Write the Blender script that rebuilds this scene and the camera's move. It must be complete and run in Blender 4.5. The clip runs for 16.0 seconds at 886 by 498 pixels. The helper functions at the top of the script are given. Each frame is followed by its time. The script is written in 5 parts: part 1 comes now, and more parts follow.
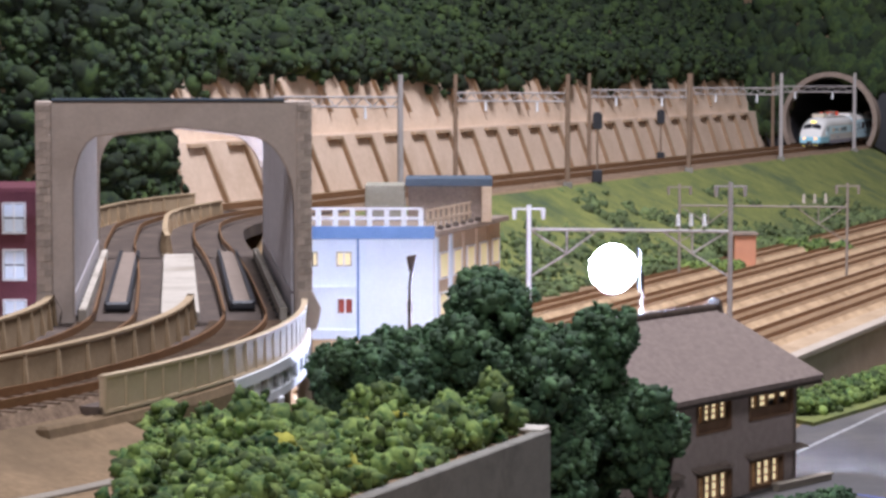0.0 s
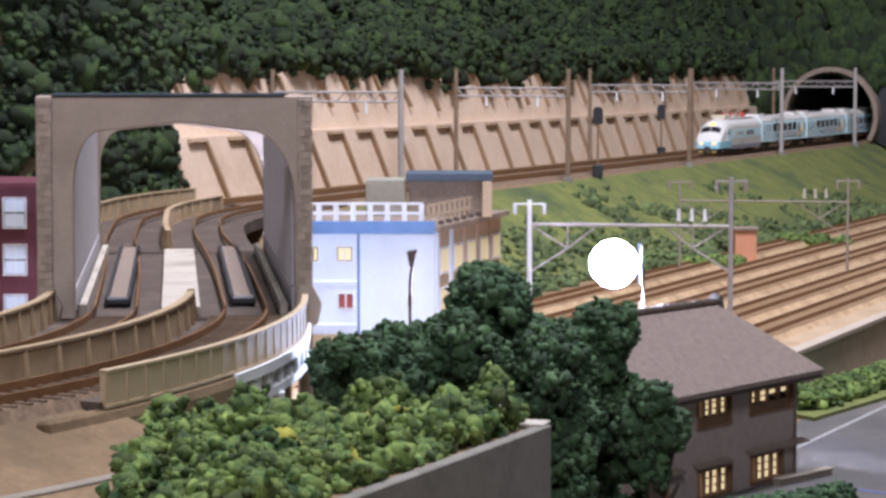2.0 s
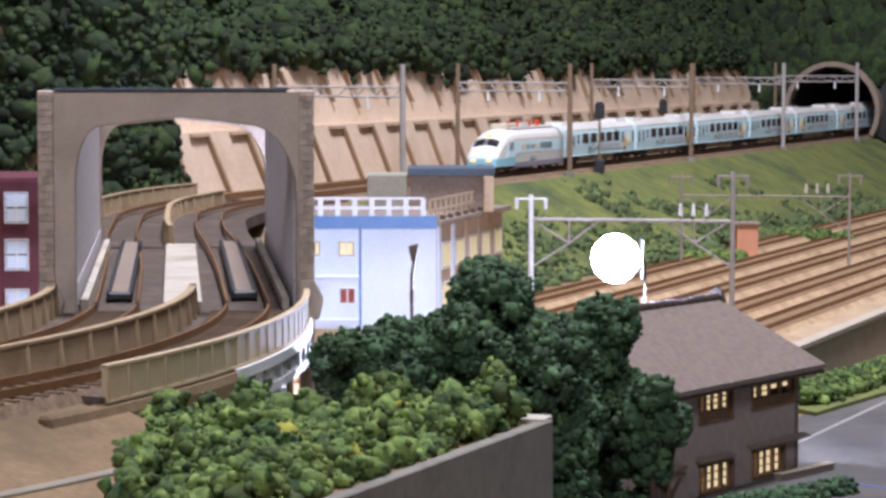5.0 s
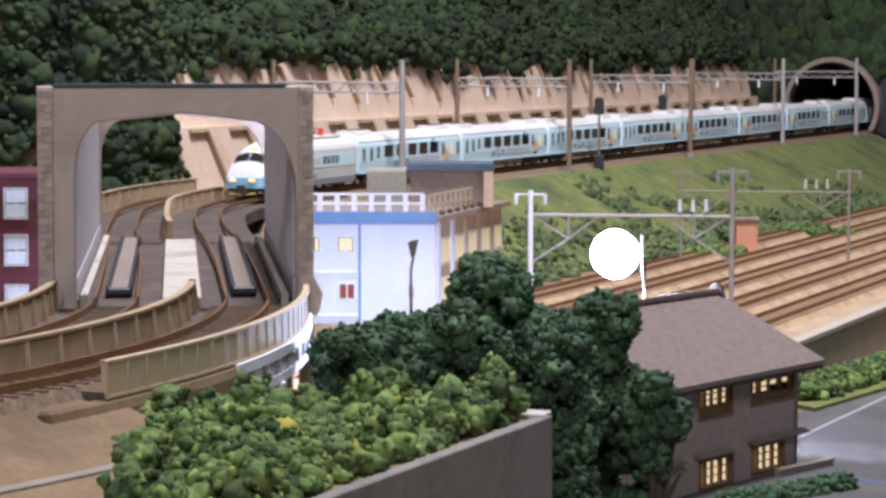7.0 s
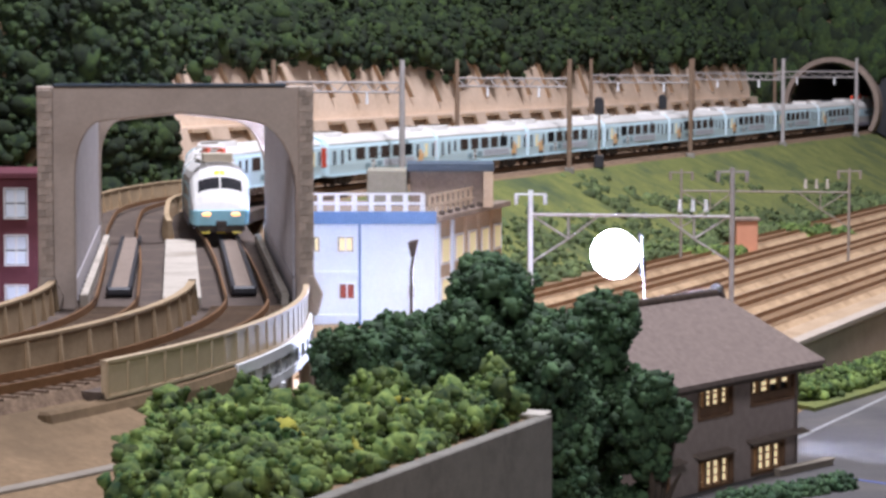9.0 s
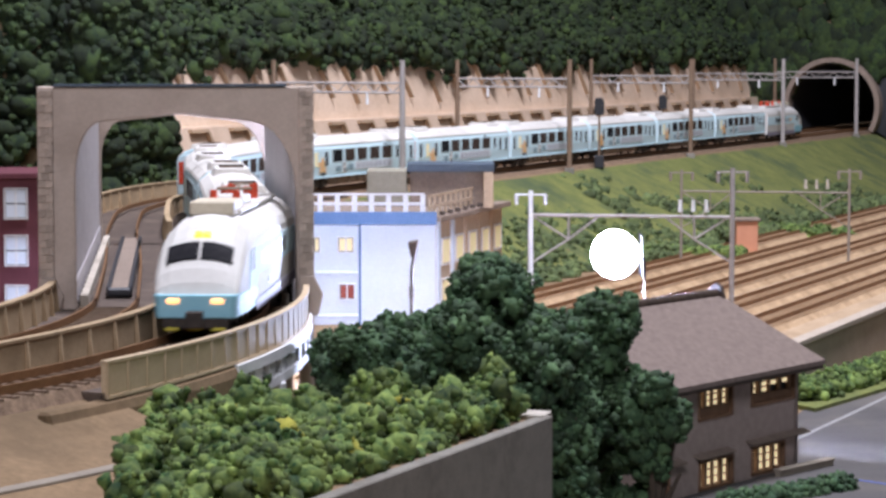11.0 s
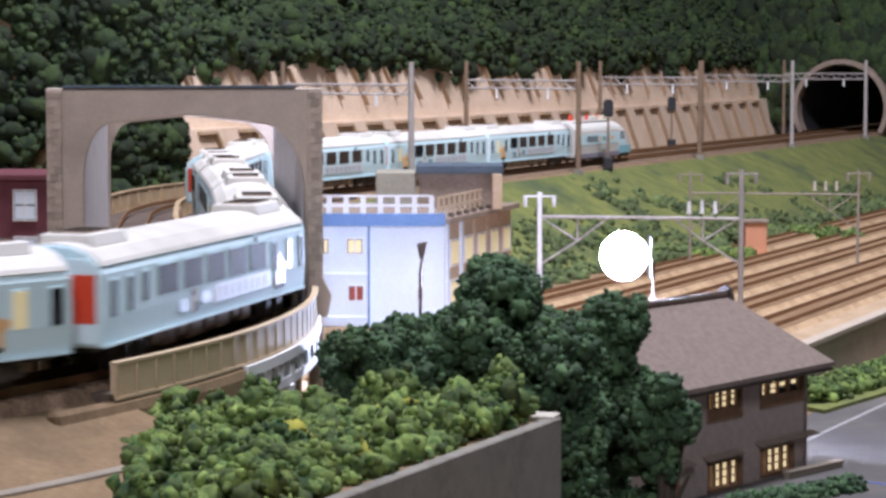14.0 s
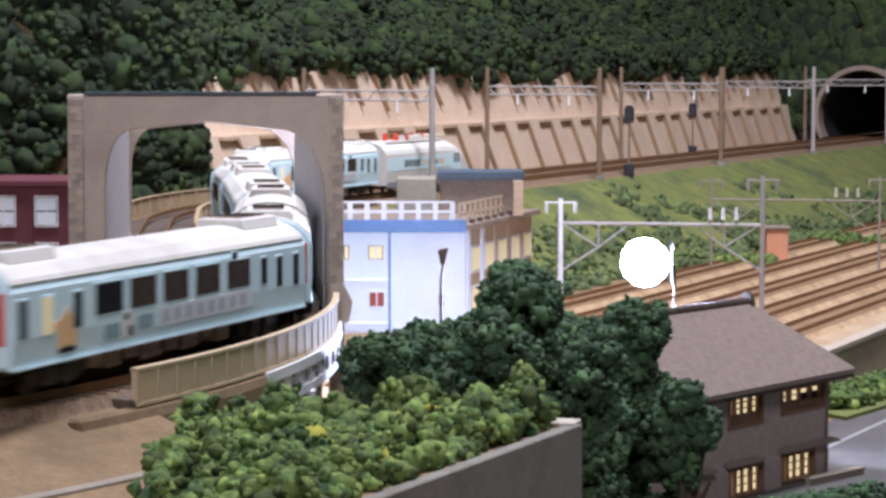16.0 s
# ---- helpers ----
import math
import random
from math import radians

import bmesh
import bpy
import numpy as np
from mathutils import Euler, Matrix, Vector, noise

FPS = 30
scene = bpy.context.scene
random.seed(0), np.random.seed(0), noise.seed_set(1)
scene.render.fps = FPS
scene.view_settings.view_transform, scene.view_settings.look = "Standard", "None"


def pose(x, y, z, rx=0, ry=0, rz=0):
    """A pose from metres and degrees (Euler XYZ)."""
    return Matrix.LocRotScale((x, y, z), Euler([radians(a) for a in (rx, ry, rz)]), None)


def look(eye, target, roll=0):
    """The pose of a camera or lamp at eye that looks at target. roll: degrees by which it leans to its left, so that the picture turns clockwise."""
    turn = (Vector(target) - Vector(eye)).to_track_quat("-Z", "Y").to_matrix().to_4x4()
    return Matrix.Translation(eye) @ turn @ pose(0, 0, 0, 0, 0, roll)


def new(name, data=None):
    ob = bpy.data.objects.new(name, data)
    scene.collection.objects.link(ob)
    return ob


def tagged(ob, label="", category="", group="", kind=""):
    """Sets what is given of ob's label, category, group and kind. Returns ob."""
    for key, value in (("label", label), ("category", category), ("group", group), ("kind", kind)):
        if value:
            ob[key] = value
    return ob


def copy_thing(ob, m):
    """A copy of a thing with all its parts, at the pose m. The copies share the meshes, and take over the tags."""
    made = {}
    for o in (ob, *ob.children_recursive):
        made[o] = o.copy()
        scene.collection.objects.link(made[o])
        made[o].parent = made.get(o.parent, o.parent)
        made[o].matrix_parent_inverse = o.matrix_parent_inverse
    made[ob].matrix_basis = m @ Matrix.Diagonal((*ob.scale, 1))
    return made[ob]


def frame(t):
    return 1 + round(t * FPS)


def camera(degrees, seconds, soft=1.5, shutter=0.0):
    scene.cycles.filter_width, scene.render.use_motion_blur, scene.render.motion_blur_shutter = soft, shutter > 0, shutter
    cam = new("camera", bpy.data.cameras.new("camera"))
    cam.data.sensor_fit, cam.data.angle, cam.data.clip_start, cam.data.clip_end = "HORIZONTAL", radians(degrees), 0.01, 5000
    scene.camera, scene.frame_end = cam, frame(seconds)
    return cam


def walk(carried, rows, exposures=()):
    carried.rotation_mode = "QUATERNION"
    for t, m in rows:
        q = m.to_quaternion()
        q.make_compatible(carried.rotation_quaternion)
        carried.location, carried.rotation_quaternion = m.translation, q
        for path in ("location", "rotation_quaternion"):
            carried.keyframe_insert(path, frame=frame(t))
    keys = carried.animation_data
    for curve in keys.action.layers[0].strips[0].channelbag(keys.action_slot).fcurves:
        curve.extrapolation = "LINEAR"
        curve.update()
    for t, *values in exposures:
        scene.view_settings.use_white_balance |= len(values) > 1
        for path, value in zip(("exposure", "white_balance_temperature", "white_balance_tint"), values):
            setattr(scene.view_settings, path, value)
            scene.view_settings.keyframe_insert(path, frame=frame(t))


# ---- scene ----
# A model railway in 1:87. Lengths below are written in centimetres.
C = 0.01
EYE_Z, RAIL_Z, FOCAL = 22.6, 12.0, 4446.0

cam = camera(20, 16.0, soft=3.0, shutter=0.6)
SWAY = [(0.0, -3, 26), (0.5, -4, 23.5), (1.0, -3, 21.5), (1.5, -2, 19), (2.0, -2, 17), (2.5, 0, 16), (3.0, 2, 14.5), (3.5, 5, 14),
        (4.0, 4, 12.5), (6.5, -1.5, 1), (7.0, 0, 0), (7.5, -1, 2.5), (8.0, -3, 3.5), (8.5, -3, 2.5), (9.0, 0, 0), (11.5, 0.5, 0.7),
        (12.0, 1.5, 0.5), (12.5, 0.7, -2), (13.0, 2, -4.5), (13.5, 8, -3), (14.0, 16, 3.5), (14.5, 20.5, 9.5), (15.0, 28, 15),
        (15.5, 39, 17.5), (16.0, 53, 14.5)]
PITCH, ROLL = -4.39, 0.0


def aim(turn, tilt):
    a = math.degrees(1 / FOCAL)
    return pose(0, 0, EYE_Z * C, 90 + PITCH + tilt * a, 0, turn * a) @ pose(0, 0, 0, 0, 0, ROLL)


walk(cam, [(t, aim(a, b)) for t, a, b in SWAY])

# ---- light: unseen bluish hall and fill lamps, one white floodlight on the layout ----
world = bpy.data.worlds.new("hall")
world.use_nodes = True
scene.world = world
world.node_tree.nodes["Background"].inputs[0].default_value = (0.80, 0.92, 1.08, 1)
world.node_tree.nodes["Background"].inputs[1].default_value = 0.045
scene.view_settings.exposure = 0.0


def hall_fill_lamp(x, y, z, tx, ty, tz, size, watts, colour):
    data = bpy.data.lights.new("hall_fill_light", "AREA")
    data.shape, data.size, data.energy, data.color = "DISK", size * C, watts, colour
    new("hall_fill_light", data).matrix_world = look((x * C, y * C, z * C), (tx * C, ty * C, tz * C))


# unseen overhead hall lamp, tinted blue for the haze of the floodlight's glare
hall_fill_lamp(28, 138, 225, 8, 248, 12, 60, 98, (0.94, 0.95, 1.13))
# fill lamp added behind the camera to brighten upright faces
hall_fill_lamp(-6, -70, 125, 0, 140, 12, 60, 16.0, (0.94, 0.95, 1.12))

LED = (9.54, 138.5, 11.70)


# ---- materials ----
def node(nt, kind, **sets):
    n = nt.nodes.new(kind)
    for k, v in sets.items():
        n.inputs[k.replace("_", " ")].default_value = v
    return n


def material(name, a, b, size=1.0, rough=0.8, bump=0.3, fine=8.0, metal=0.0, island=0.0, glow=0.0, dirt=None, obj=0.0, gloss=0.5):
    """Two colours mixed by a coarse and a fine noise (size in cm), with relief; island/obj vary the brightness piece by piece."""
    m = bpy.data.materials.new(name)
    m.use_nodes = True
    nt = m.node_tree
    p = nt.nodes["Principled BSDF"]
    tc = nt.nodes.new("ShaderNodeTexCoord")
    n1 = node(nt, "ShaderNodeTexNoise", Scale=100 / size, Detail=4.0, Roughness=0.6)
    n2 = node(nt, "ShaderNodeTexNoise", Scale=100 / size * fine, Detail=3.0, Roughness=0.65)
    for n in (n1, n2):
        nt.links.new(tc.outputs["Object"], n.inputs["Vector"])
    add = nt.nodes.new("ShaderNodeMath")
    add.operation = "MULTIPLY_ADD"
    add.inputs[1].default_value = 0.5
    nt.links.new(n2.outputs[0], add.inputs[0])
    half = nt.nodes.new("ShaderNodeMath")
    half.operation = "MULTIPLY"
    half.inputs[1].default_value = 0.5
    nt.links.new(n1.outputs[0], half.inputs[0])
    nt.links.new(half.outputs[0], add.inputs[2])
    ramp = nt.nodes.new("ShaderNodeValToRGB")
    ramp.color_ramp.elements[0].position, ramp.color_ramp.elements[1].position = 0.36, 0.64
    ramp.color_ramp.elements[0].color, ramp.color_ramp.elements[1].color = (*a, 1), (*b, 1)
    nt.links.new(add.outputs[0], ramp.inputs[0])
    col = ramp.outputs[0]
    if dirt:
        n3 = node(nt, "ShaderNodeTexNoise", Scale=100 / (size * 3.7), Detail=6.0, Roughness=0.7)
        nt.links.new(tc.outputs["Object"], n3.inputs["Vector"])
        r3 = nt.nodes.new("ShaderNodeMapRange")
        r3.inputs[1].default_value, r3.inputs[2].default_value = 0.5, 0.68
        nt.links.new(n3.outputs[0], r3.inputs[0])
        mx = nt.nodes.new("ShaderNodeMixRGB")
        nt.links.new(r3.outputs[0], mx.inputs[0])
        nt.links.new(col, mx.inputs[1])
        mx.inputs[2].default_value = (*dirt, 1)
        col = mx.outputs[0]
    if island or obj:
        src = nt.nodes.new("ShaderNodeNewGeometry") if island else nt.nodes.new("ShaderNodeObjectInfo")
        out = src.outputs["Random Per Island"] if island else src.outputs["Random"]
        mr = nt.nodes.new("ShaderNodeMapRange")
        k = island or obj
        mr.inputs[3].default_value, mr.inputs[4].default_value = 1 - k, 1 + k
        nt.links.new(out, mr.inputs[0])
        hs = nt.nodes.new("ShaderNodeHueSaturation")
        nt.links.new(mr.outputs[0], hs.inputs["Value"])
        nt.links.new(col, hs.inputs["Color"])
        col = hs.outputs[0]
    nt.links.new(col, p.inputs["Base Color"])
    p.inputs["Roughness"].default_value, p.inputs["Metallic"].default_value = rough, metal
    p.inputs["Specular IOR Level"].default_value = gloss
    if bump:
        bp = node(nt, "ShaderNodeBump", Strength=bump, Distance=0.0006)
        nt.links.new(add.outputs[0], bp.inputs["Height"])
        nt.links.new(bp.outputs[0], p.inputs["Normal"])
    if glow:
        nt.links.new(col, p.inputs["Emission Color"])
        p.inputs["Emission Strength"].default_value = glow
    return m


M = {}
M["tan"] = material("sandy_earth", (0.18, 0.115, 0.058), (0.28, 0.185, 0.10), 2.5, 0.95, 0.5, 10, dirt=(0.135, 0.088, 0.045))
M["grass"] = material("flock_grass", (0.085, 0.11, 0.03), (0.21, 0.215, 0.055), 2.2, 0.95, 0.8, 9, dirt=(0.055, 0.08, 0.035))
M["forest"] = material("forest_foam", (0.003, 0.011, 0.005), (0.032, 0.052, 0.009), 2.2, 0.95, 0.6, 6, island=0.6)
M["ivy"] = material("light_foliage_foam", (0.016, 0.052, 0.014), (0.18, 0.235, 0.055), 2.0, 0.95, 0.6, 8, island=0.6)
M["ivy_yellow"] = material("yellow_foliage_foam", (0.22, 0.22, 0.03), (0.36, 0.33, 0.05), 0.7, 0.95, 0.6, 6, island=0.25)
M["tree"] = material("dark_tree_foam", (0.017, 0.048, 0.022), (0.068, 0.118, 0.045), 1.2, 0.9, 0.6, 8, island=0.5)
M["scrub"] = material("scrub_foam", (0.045, 0.07, 0.028), (0.12, 0.15, 0.05), 1.6, 0.95, 0.6, 8, island=0.45)
M["bark"] = material("bark", (0.05, 0.035, 0.025), (0.10, 0.075, 0.05), 0.5, 0.9, 0.8)
M["wall"] = material("retaining_concrete", (0.60, 0.44, 0.31), (0.72, 0.55, 0.41), 4, 0.9, 0.3, 9, dirt=(0.52, 0.37, 0.25), obj=0.05)
# darker than the wall: the frame's shadow lines are put into this colour
M["rib"] = material("shadow_rib_concrete", (0.33, 0.22, 0.135), (0.43, 0.30, 0.19), 3, 0.9, 0.3, 9, obj=0.1)
M["portal"] = material("portal_stone", (0.52, 0.42, 0.345), (0.62, 0.505, 0.42), 1.6, 0.85, 0.3, 12, dirt=(0.43, 0.34, 0.275))
M["quoin"] = material("portal_block", (0.42, 0.33, 0.26), (0.57, 0.46, 0.38), 0.8, 0.85, 0.4, 10, obj=0.22)
M["post"] = material("grey_painted_steel", (0.50, 0.46, 0.46), (0.60, 0.56, 0.57), 1.5, 0.7, 0.15, 8)
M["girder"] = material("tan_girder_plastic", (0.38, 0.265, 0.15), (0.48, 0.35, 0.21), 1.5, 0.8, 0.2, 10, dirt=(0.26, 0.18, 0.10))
# tan girder plastic lightened: part of the floodlight's effect is put into the colour
M["litgirder"] = material("lit_girder_plastic", (0.52, 0.39, 0.245), (0.60, 0.46, 0.30), 1.5, 0.75, 0.2, 10, dirt=(0.44, 0.31, 0.18))
M["ballast"] = material("brown_ballast", (0.12, 0.075, 0.045), (0.30, 0.20, 0.125), 0.5, 0.95, 1.0, 6)
M["yardballast"] = material("sandy_ballast", (0.34, 0.22, 0.12), (0.56, 0.39, 0.23), 0.9, 0.95, 1.0, 6, dirt=(0.26, 0.16, 0.08))
M["rail"] = material("rusty_rail", (0.20, 0.10, 0.045), (0.30, 0.16, 0.075), 0.8, 0.5, 0.2, 8, metal=0.4)
M["sleeper"] = material("dark_sleeper", (0.10, 0.06, 0.035), (0.17, 0.11, 0.065), 0.6, 0.85, 0.4, obj=0.15)
M["dustysleeper"] = material("dusty_sleeper", (0.27, 0.175, 0.10), (0.40, 0.27, 0.16), 0.6, 0.9, 0.5)
M["deck"] = material("bridge_deck", (0.05, 0.036, 0.028), (0.115, 0.08, 0.06), 0.8, 0.85, 0.4, 8, dirt=(0.15, 0.11, 0.08))
M["darkrail"] = material("black_guard_rail", (0.018, 0.018, 0.022), (0.04, 0.04, 0.045), 0.8, 0.5, 0.2)
M["plate"] = material("pale_walkway", (0.42, 0.37, 0.30), (0.55, 0.49, 0.41), 1.5, 0.8, 0.2, 8, dirt=(0.32, 0.27, 0.21))
# white parts, also the near gantry mast whitened for the floodlight
M["white"] = material("white_plastic_and_lit_steel", (0.72, 0.72, 0.72), (0.82, 0.82, 0.82), 2.0, 0.6, 0.1, 8)
M["facade"] = material("pale_blue_facade", (0.68, 0.75, 0.84), (0.76, 0.83, 0.90), 2.5, 0.6, 0.1, 10)
M["blue"] = material("blue_band", (0.10, 0.20, 0.40), (0.14, 0.25, 0.47), 1.5, 0.6, 0.1)
M["cream"] = material("cream_wall", (0.50, 0.37, 0.25), (0.60, 0.46, 0.32), 2.0, 0.8, 0.2)
M["slab"] = material("brown_roof_slab", (0.20, 0.15, 0.115), (0.30, 0.23, 0.18), 1.5, 0.85, 0.3)
M["greyblue"] = material("dark_blue_roof", (0.06, 0.085, 0.115), (0.095, 0.125, 0.16), 1.5, 0.7, 0.2)
M["greygreen"] = material("grey_green_block", (0.27, 0.25, 0.19), (0.35, 0.32, 0.25), 1.5, 0.8, 0.2)
M["brick"] = material("red_brick_paint", (0.10, 0.024, 0.034), (0.15, 0.04, 0.052), 1.0, 0.8, 0.3, 8)
M["housewall"] = material("grey_brown_render", (0.32, 0.25, 0.215), (0.44, 0.35, 0.305), 0.5, 0.9, 0.6, 8)
M["houseroof"] = material("brown_sanded_roof", (0.135, 0.10, 0.082), (0.225, 0.17, 0.14), 0.35, 0.95, 1.0, 6)
M["darkwood"] = material("dark_timber", (0.035, 0.022, 0.015), (0.075, 0.048, 0.032), 0.8, 0.7, 0.3)
M["wood"] = material("brown_timber", (0.16, 0.085, 0.045), (0.25, 0.14, 0.075), 0.8, 0.7, 0.3)
M["paper"] = material("lit_paper_pane", (0.80, 0.62, 0.36), (0.86, 0.70, 0.44), 1.0, 0.8, 0.0, glow=0.9)
M["litpane"] = material("lit_window_pane", (0.85, 0.72, 0.40), (0.9, 0.78, 0.46), 1.0, 0.5, 0.0, glow=0.22)
M["redcurtain"] = material("red_curtain", (0.28, 0.05, 0.035), (0.36, 0.075, 0.05), 0.5, 0.8, 0.2)
M["concrete"] = material("grey_concrete", (0.19, 0.175, 0.145), (0.26, 0.24, 0.20), 0.8, 0.9, 0.5, 12, dirt=(0.145, 0.13, 0.105))
M["coping"] = material("pale_coping", (0.42, 0.38, 0.31), (0.52, 0.47, 0.40), 1.2, 0.9, 0.3)
M["road"] = material("grey_road", (0.068, 0.062, 0.060), (0.10, 0.092, 0.088), 3.0, 0.9, 0.3, 14, dirt=(0.13, 0.115, 0.10))
M["kerb"] = material("kerb_stone", (0.24, 0.20, 0.155), (0.31, 0.265, 0.205), 1.5, 0.9, 0.3)
M["line"] = material("worn_line_paint", (0.22, 0.215, 0.205), (0.34, 0.33, 0.315), 0.8, 0.8, 0.1)
M["blueline"] = material("blue_line_paint", (0.06, 0.09, 0.26), (0.09, 0.12, 0.33), 0.8, 0.7, 0.1)
M["mast"] = material("grey_mast", (0.33, 0.30, 0.28), (0.43, 0.39, 0.37), 1.0, 0.6, 0.1)
M["brownmast"] = material("brown_mast", (0.17, 0.11, 0.07), (0.25, 0.17, 0.11), 1.0, 0.7, 0.1)
M["dustymast"] = material("dusty_brown_mast", (0.24, 0.20, 0.165), (0.32, 0.27, 0.225), 1.0, 0.8, 0.1)
# black parts, also used where deep shade is put in as colour
M["black"] = material("black_plastic_and_shade", (0.012, 0.012, 0.014), (0.025, 0.025, 0.028), 1.0, 0.5, 0.1)
M["trainblue"] = material("pale_blue_train_paint", (0.62, 0.79, 0.84), (0.66, 0.83, 0.87), 3.0, 0.7, 0.04, gloss=0.12)
M["trainwhite"] = material("white_train_paint", (0.64, 0.615, 0.57), (0.70, 0.675, 0.63), 3.0, 0.7, 0.04, gloss=0.12)
M["trainroof"] = material("white_train_roof", (0.66, 0.63, 0.58), (0.74, 0.71, 0.66), 2.0, 0.6, 0.1, dirt=(0.55, 0.52, 0.47), gloss=0.2)
M["red"] = material("red_train_end", (0.58, 0.055, 0.02), (0.66, 0.075, 0.03), 2.0, 0.5, 0.05)
M["glass"] = material("dark_train_glass", (0.014, 0.014, 0.017), (0.03, 0.028, 0.03), 2.0, 0.6, 0.0, gloss=0.03)
M["brownglass"] = material("brown_tinted_glass", (0.04, 0.028, 0.023), (0.10, 0.072, 0.06), 2.5, 0.6, 0.0, gloss=0.03)
M["skirt"] = material("sky_blue_skirt_paint", (0.30, 0.60, 0.70), (0.34, 0.64, 0.74), 3.0, 0.6, 0.04, gloss=0.2)
M["sill"] = material("grey_violet_sill", (0.22, 0.20, 0.24), (0.28, 0.26, 0.30), 2.0, 0.7, 0.1)
M["lettering"] = material("pale_lettering_panel", (0.62, 0.66, 0.70), (0.68, 0.72, 0.75), 1.0, 0.6, 0.0)
M["letterbar"] = material("grey_lettering", (0.40, 0.42, 0.46), (0.48, 0.50, 0.54), 1.0, 0.6, 0.0)
M["lettergrey"] = material("dark_lettering", (0.06, 0.075, 0.085), (0.10, 0.12, 0.13), 1.0, 0.6, 0.0)
M["creambox"] = material("cream_roof_box", (0.58, 0.50, 0.37), (0.66, 0.58, 0.44), 1.5, 0.7, 0.1)
M["yellowstep"] = material("yellow_step_paint", (0.60, 0.50, 0.05), (0.68, 0.57, 0.08), 1.0, 0.6, 0.0)
M["under"] = material("dark_underframe", (0.03, 0.024, 0.02), (0.075, 0.055, 0.042), 0.6, 0.8, 0.4)
M["tank"] = material("underfloor_box", (0.22, 0.155, 0.11), (0.36, 0.27, 0.20), 0.8, 0.8, 0.3)
M["orange"] = material("orange_print", (0.80, 0.48, 0.22), (0.85, 0.54, 0.27), 0.7, 0.5, 0.0)
M["grey"] = material("grey_print", (0.20, 0.30, 0.34), (0.25, 0.36, 0.40), 0.7, 0.5, 0.0)
M["yellowlamp"] = material("yellow_lamp", (1.0, 0.75, 0.02), (1.0, 0.80, 0.05), 1, 0.5, 0, glow=2.2)
M["orangelamp"] = material("orange_lamp", (1.0, 0.42, 0.15), (1.0, 0.48, 0.2), 1, 0.5, 0, glow=2.2)
M["ledlens"] = material("white_led_lens", (0.58, 0.66, 1.0), (0.60, 0.68, 1.0), 1, 0.3, 0, glow=1900)
M["ledback"] = material("led_diffuser_back", (0.85, 0.9, 1.0), (0.88, 0.93, 1.0), 1, 0.3, 0, glow=10)
M["yardsand"] = material("yard_sand", (0.36, 0.25, 0.15), (0.50, 0.36, 0.23), 1.6, 0.95, 0.8, 8, dirt=(0.29, 0.19, 0.11))
M["yardwall"] = material("tan_grey_wall", (0.38, 0.31, 0.24), (0.48, 0.40, 0.32), 2.0, 0.9, 0.4, 9)
M["trough"] = material("dusty_track_trough", (0.20, 0.15, 0.115), (0.28, 0.215, 0.17), 0.8, 0.9, 0.3)
M["terracotta"] = material("salmon_hut_wall", (0.55, 0.24, 0.14), (0.62, 0.29, 0.17), 1, 0.8, 0.2)


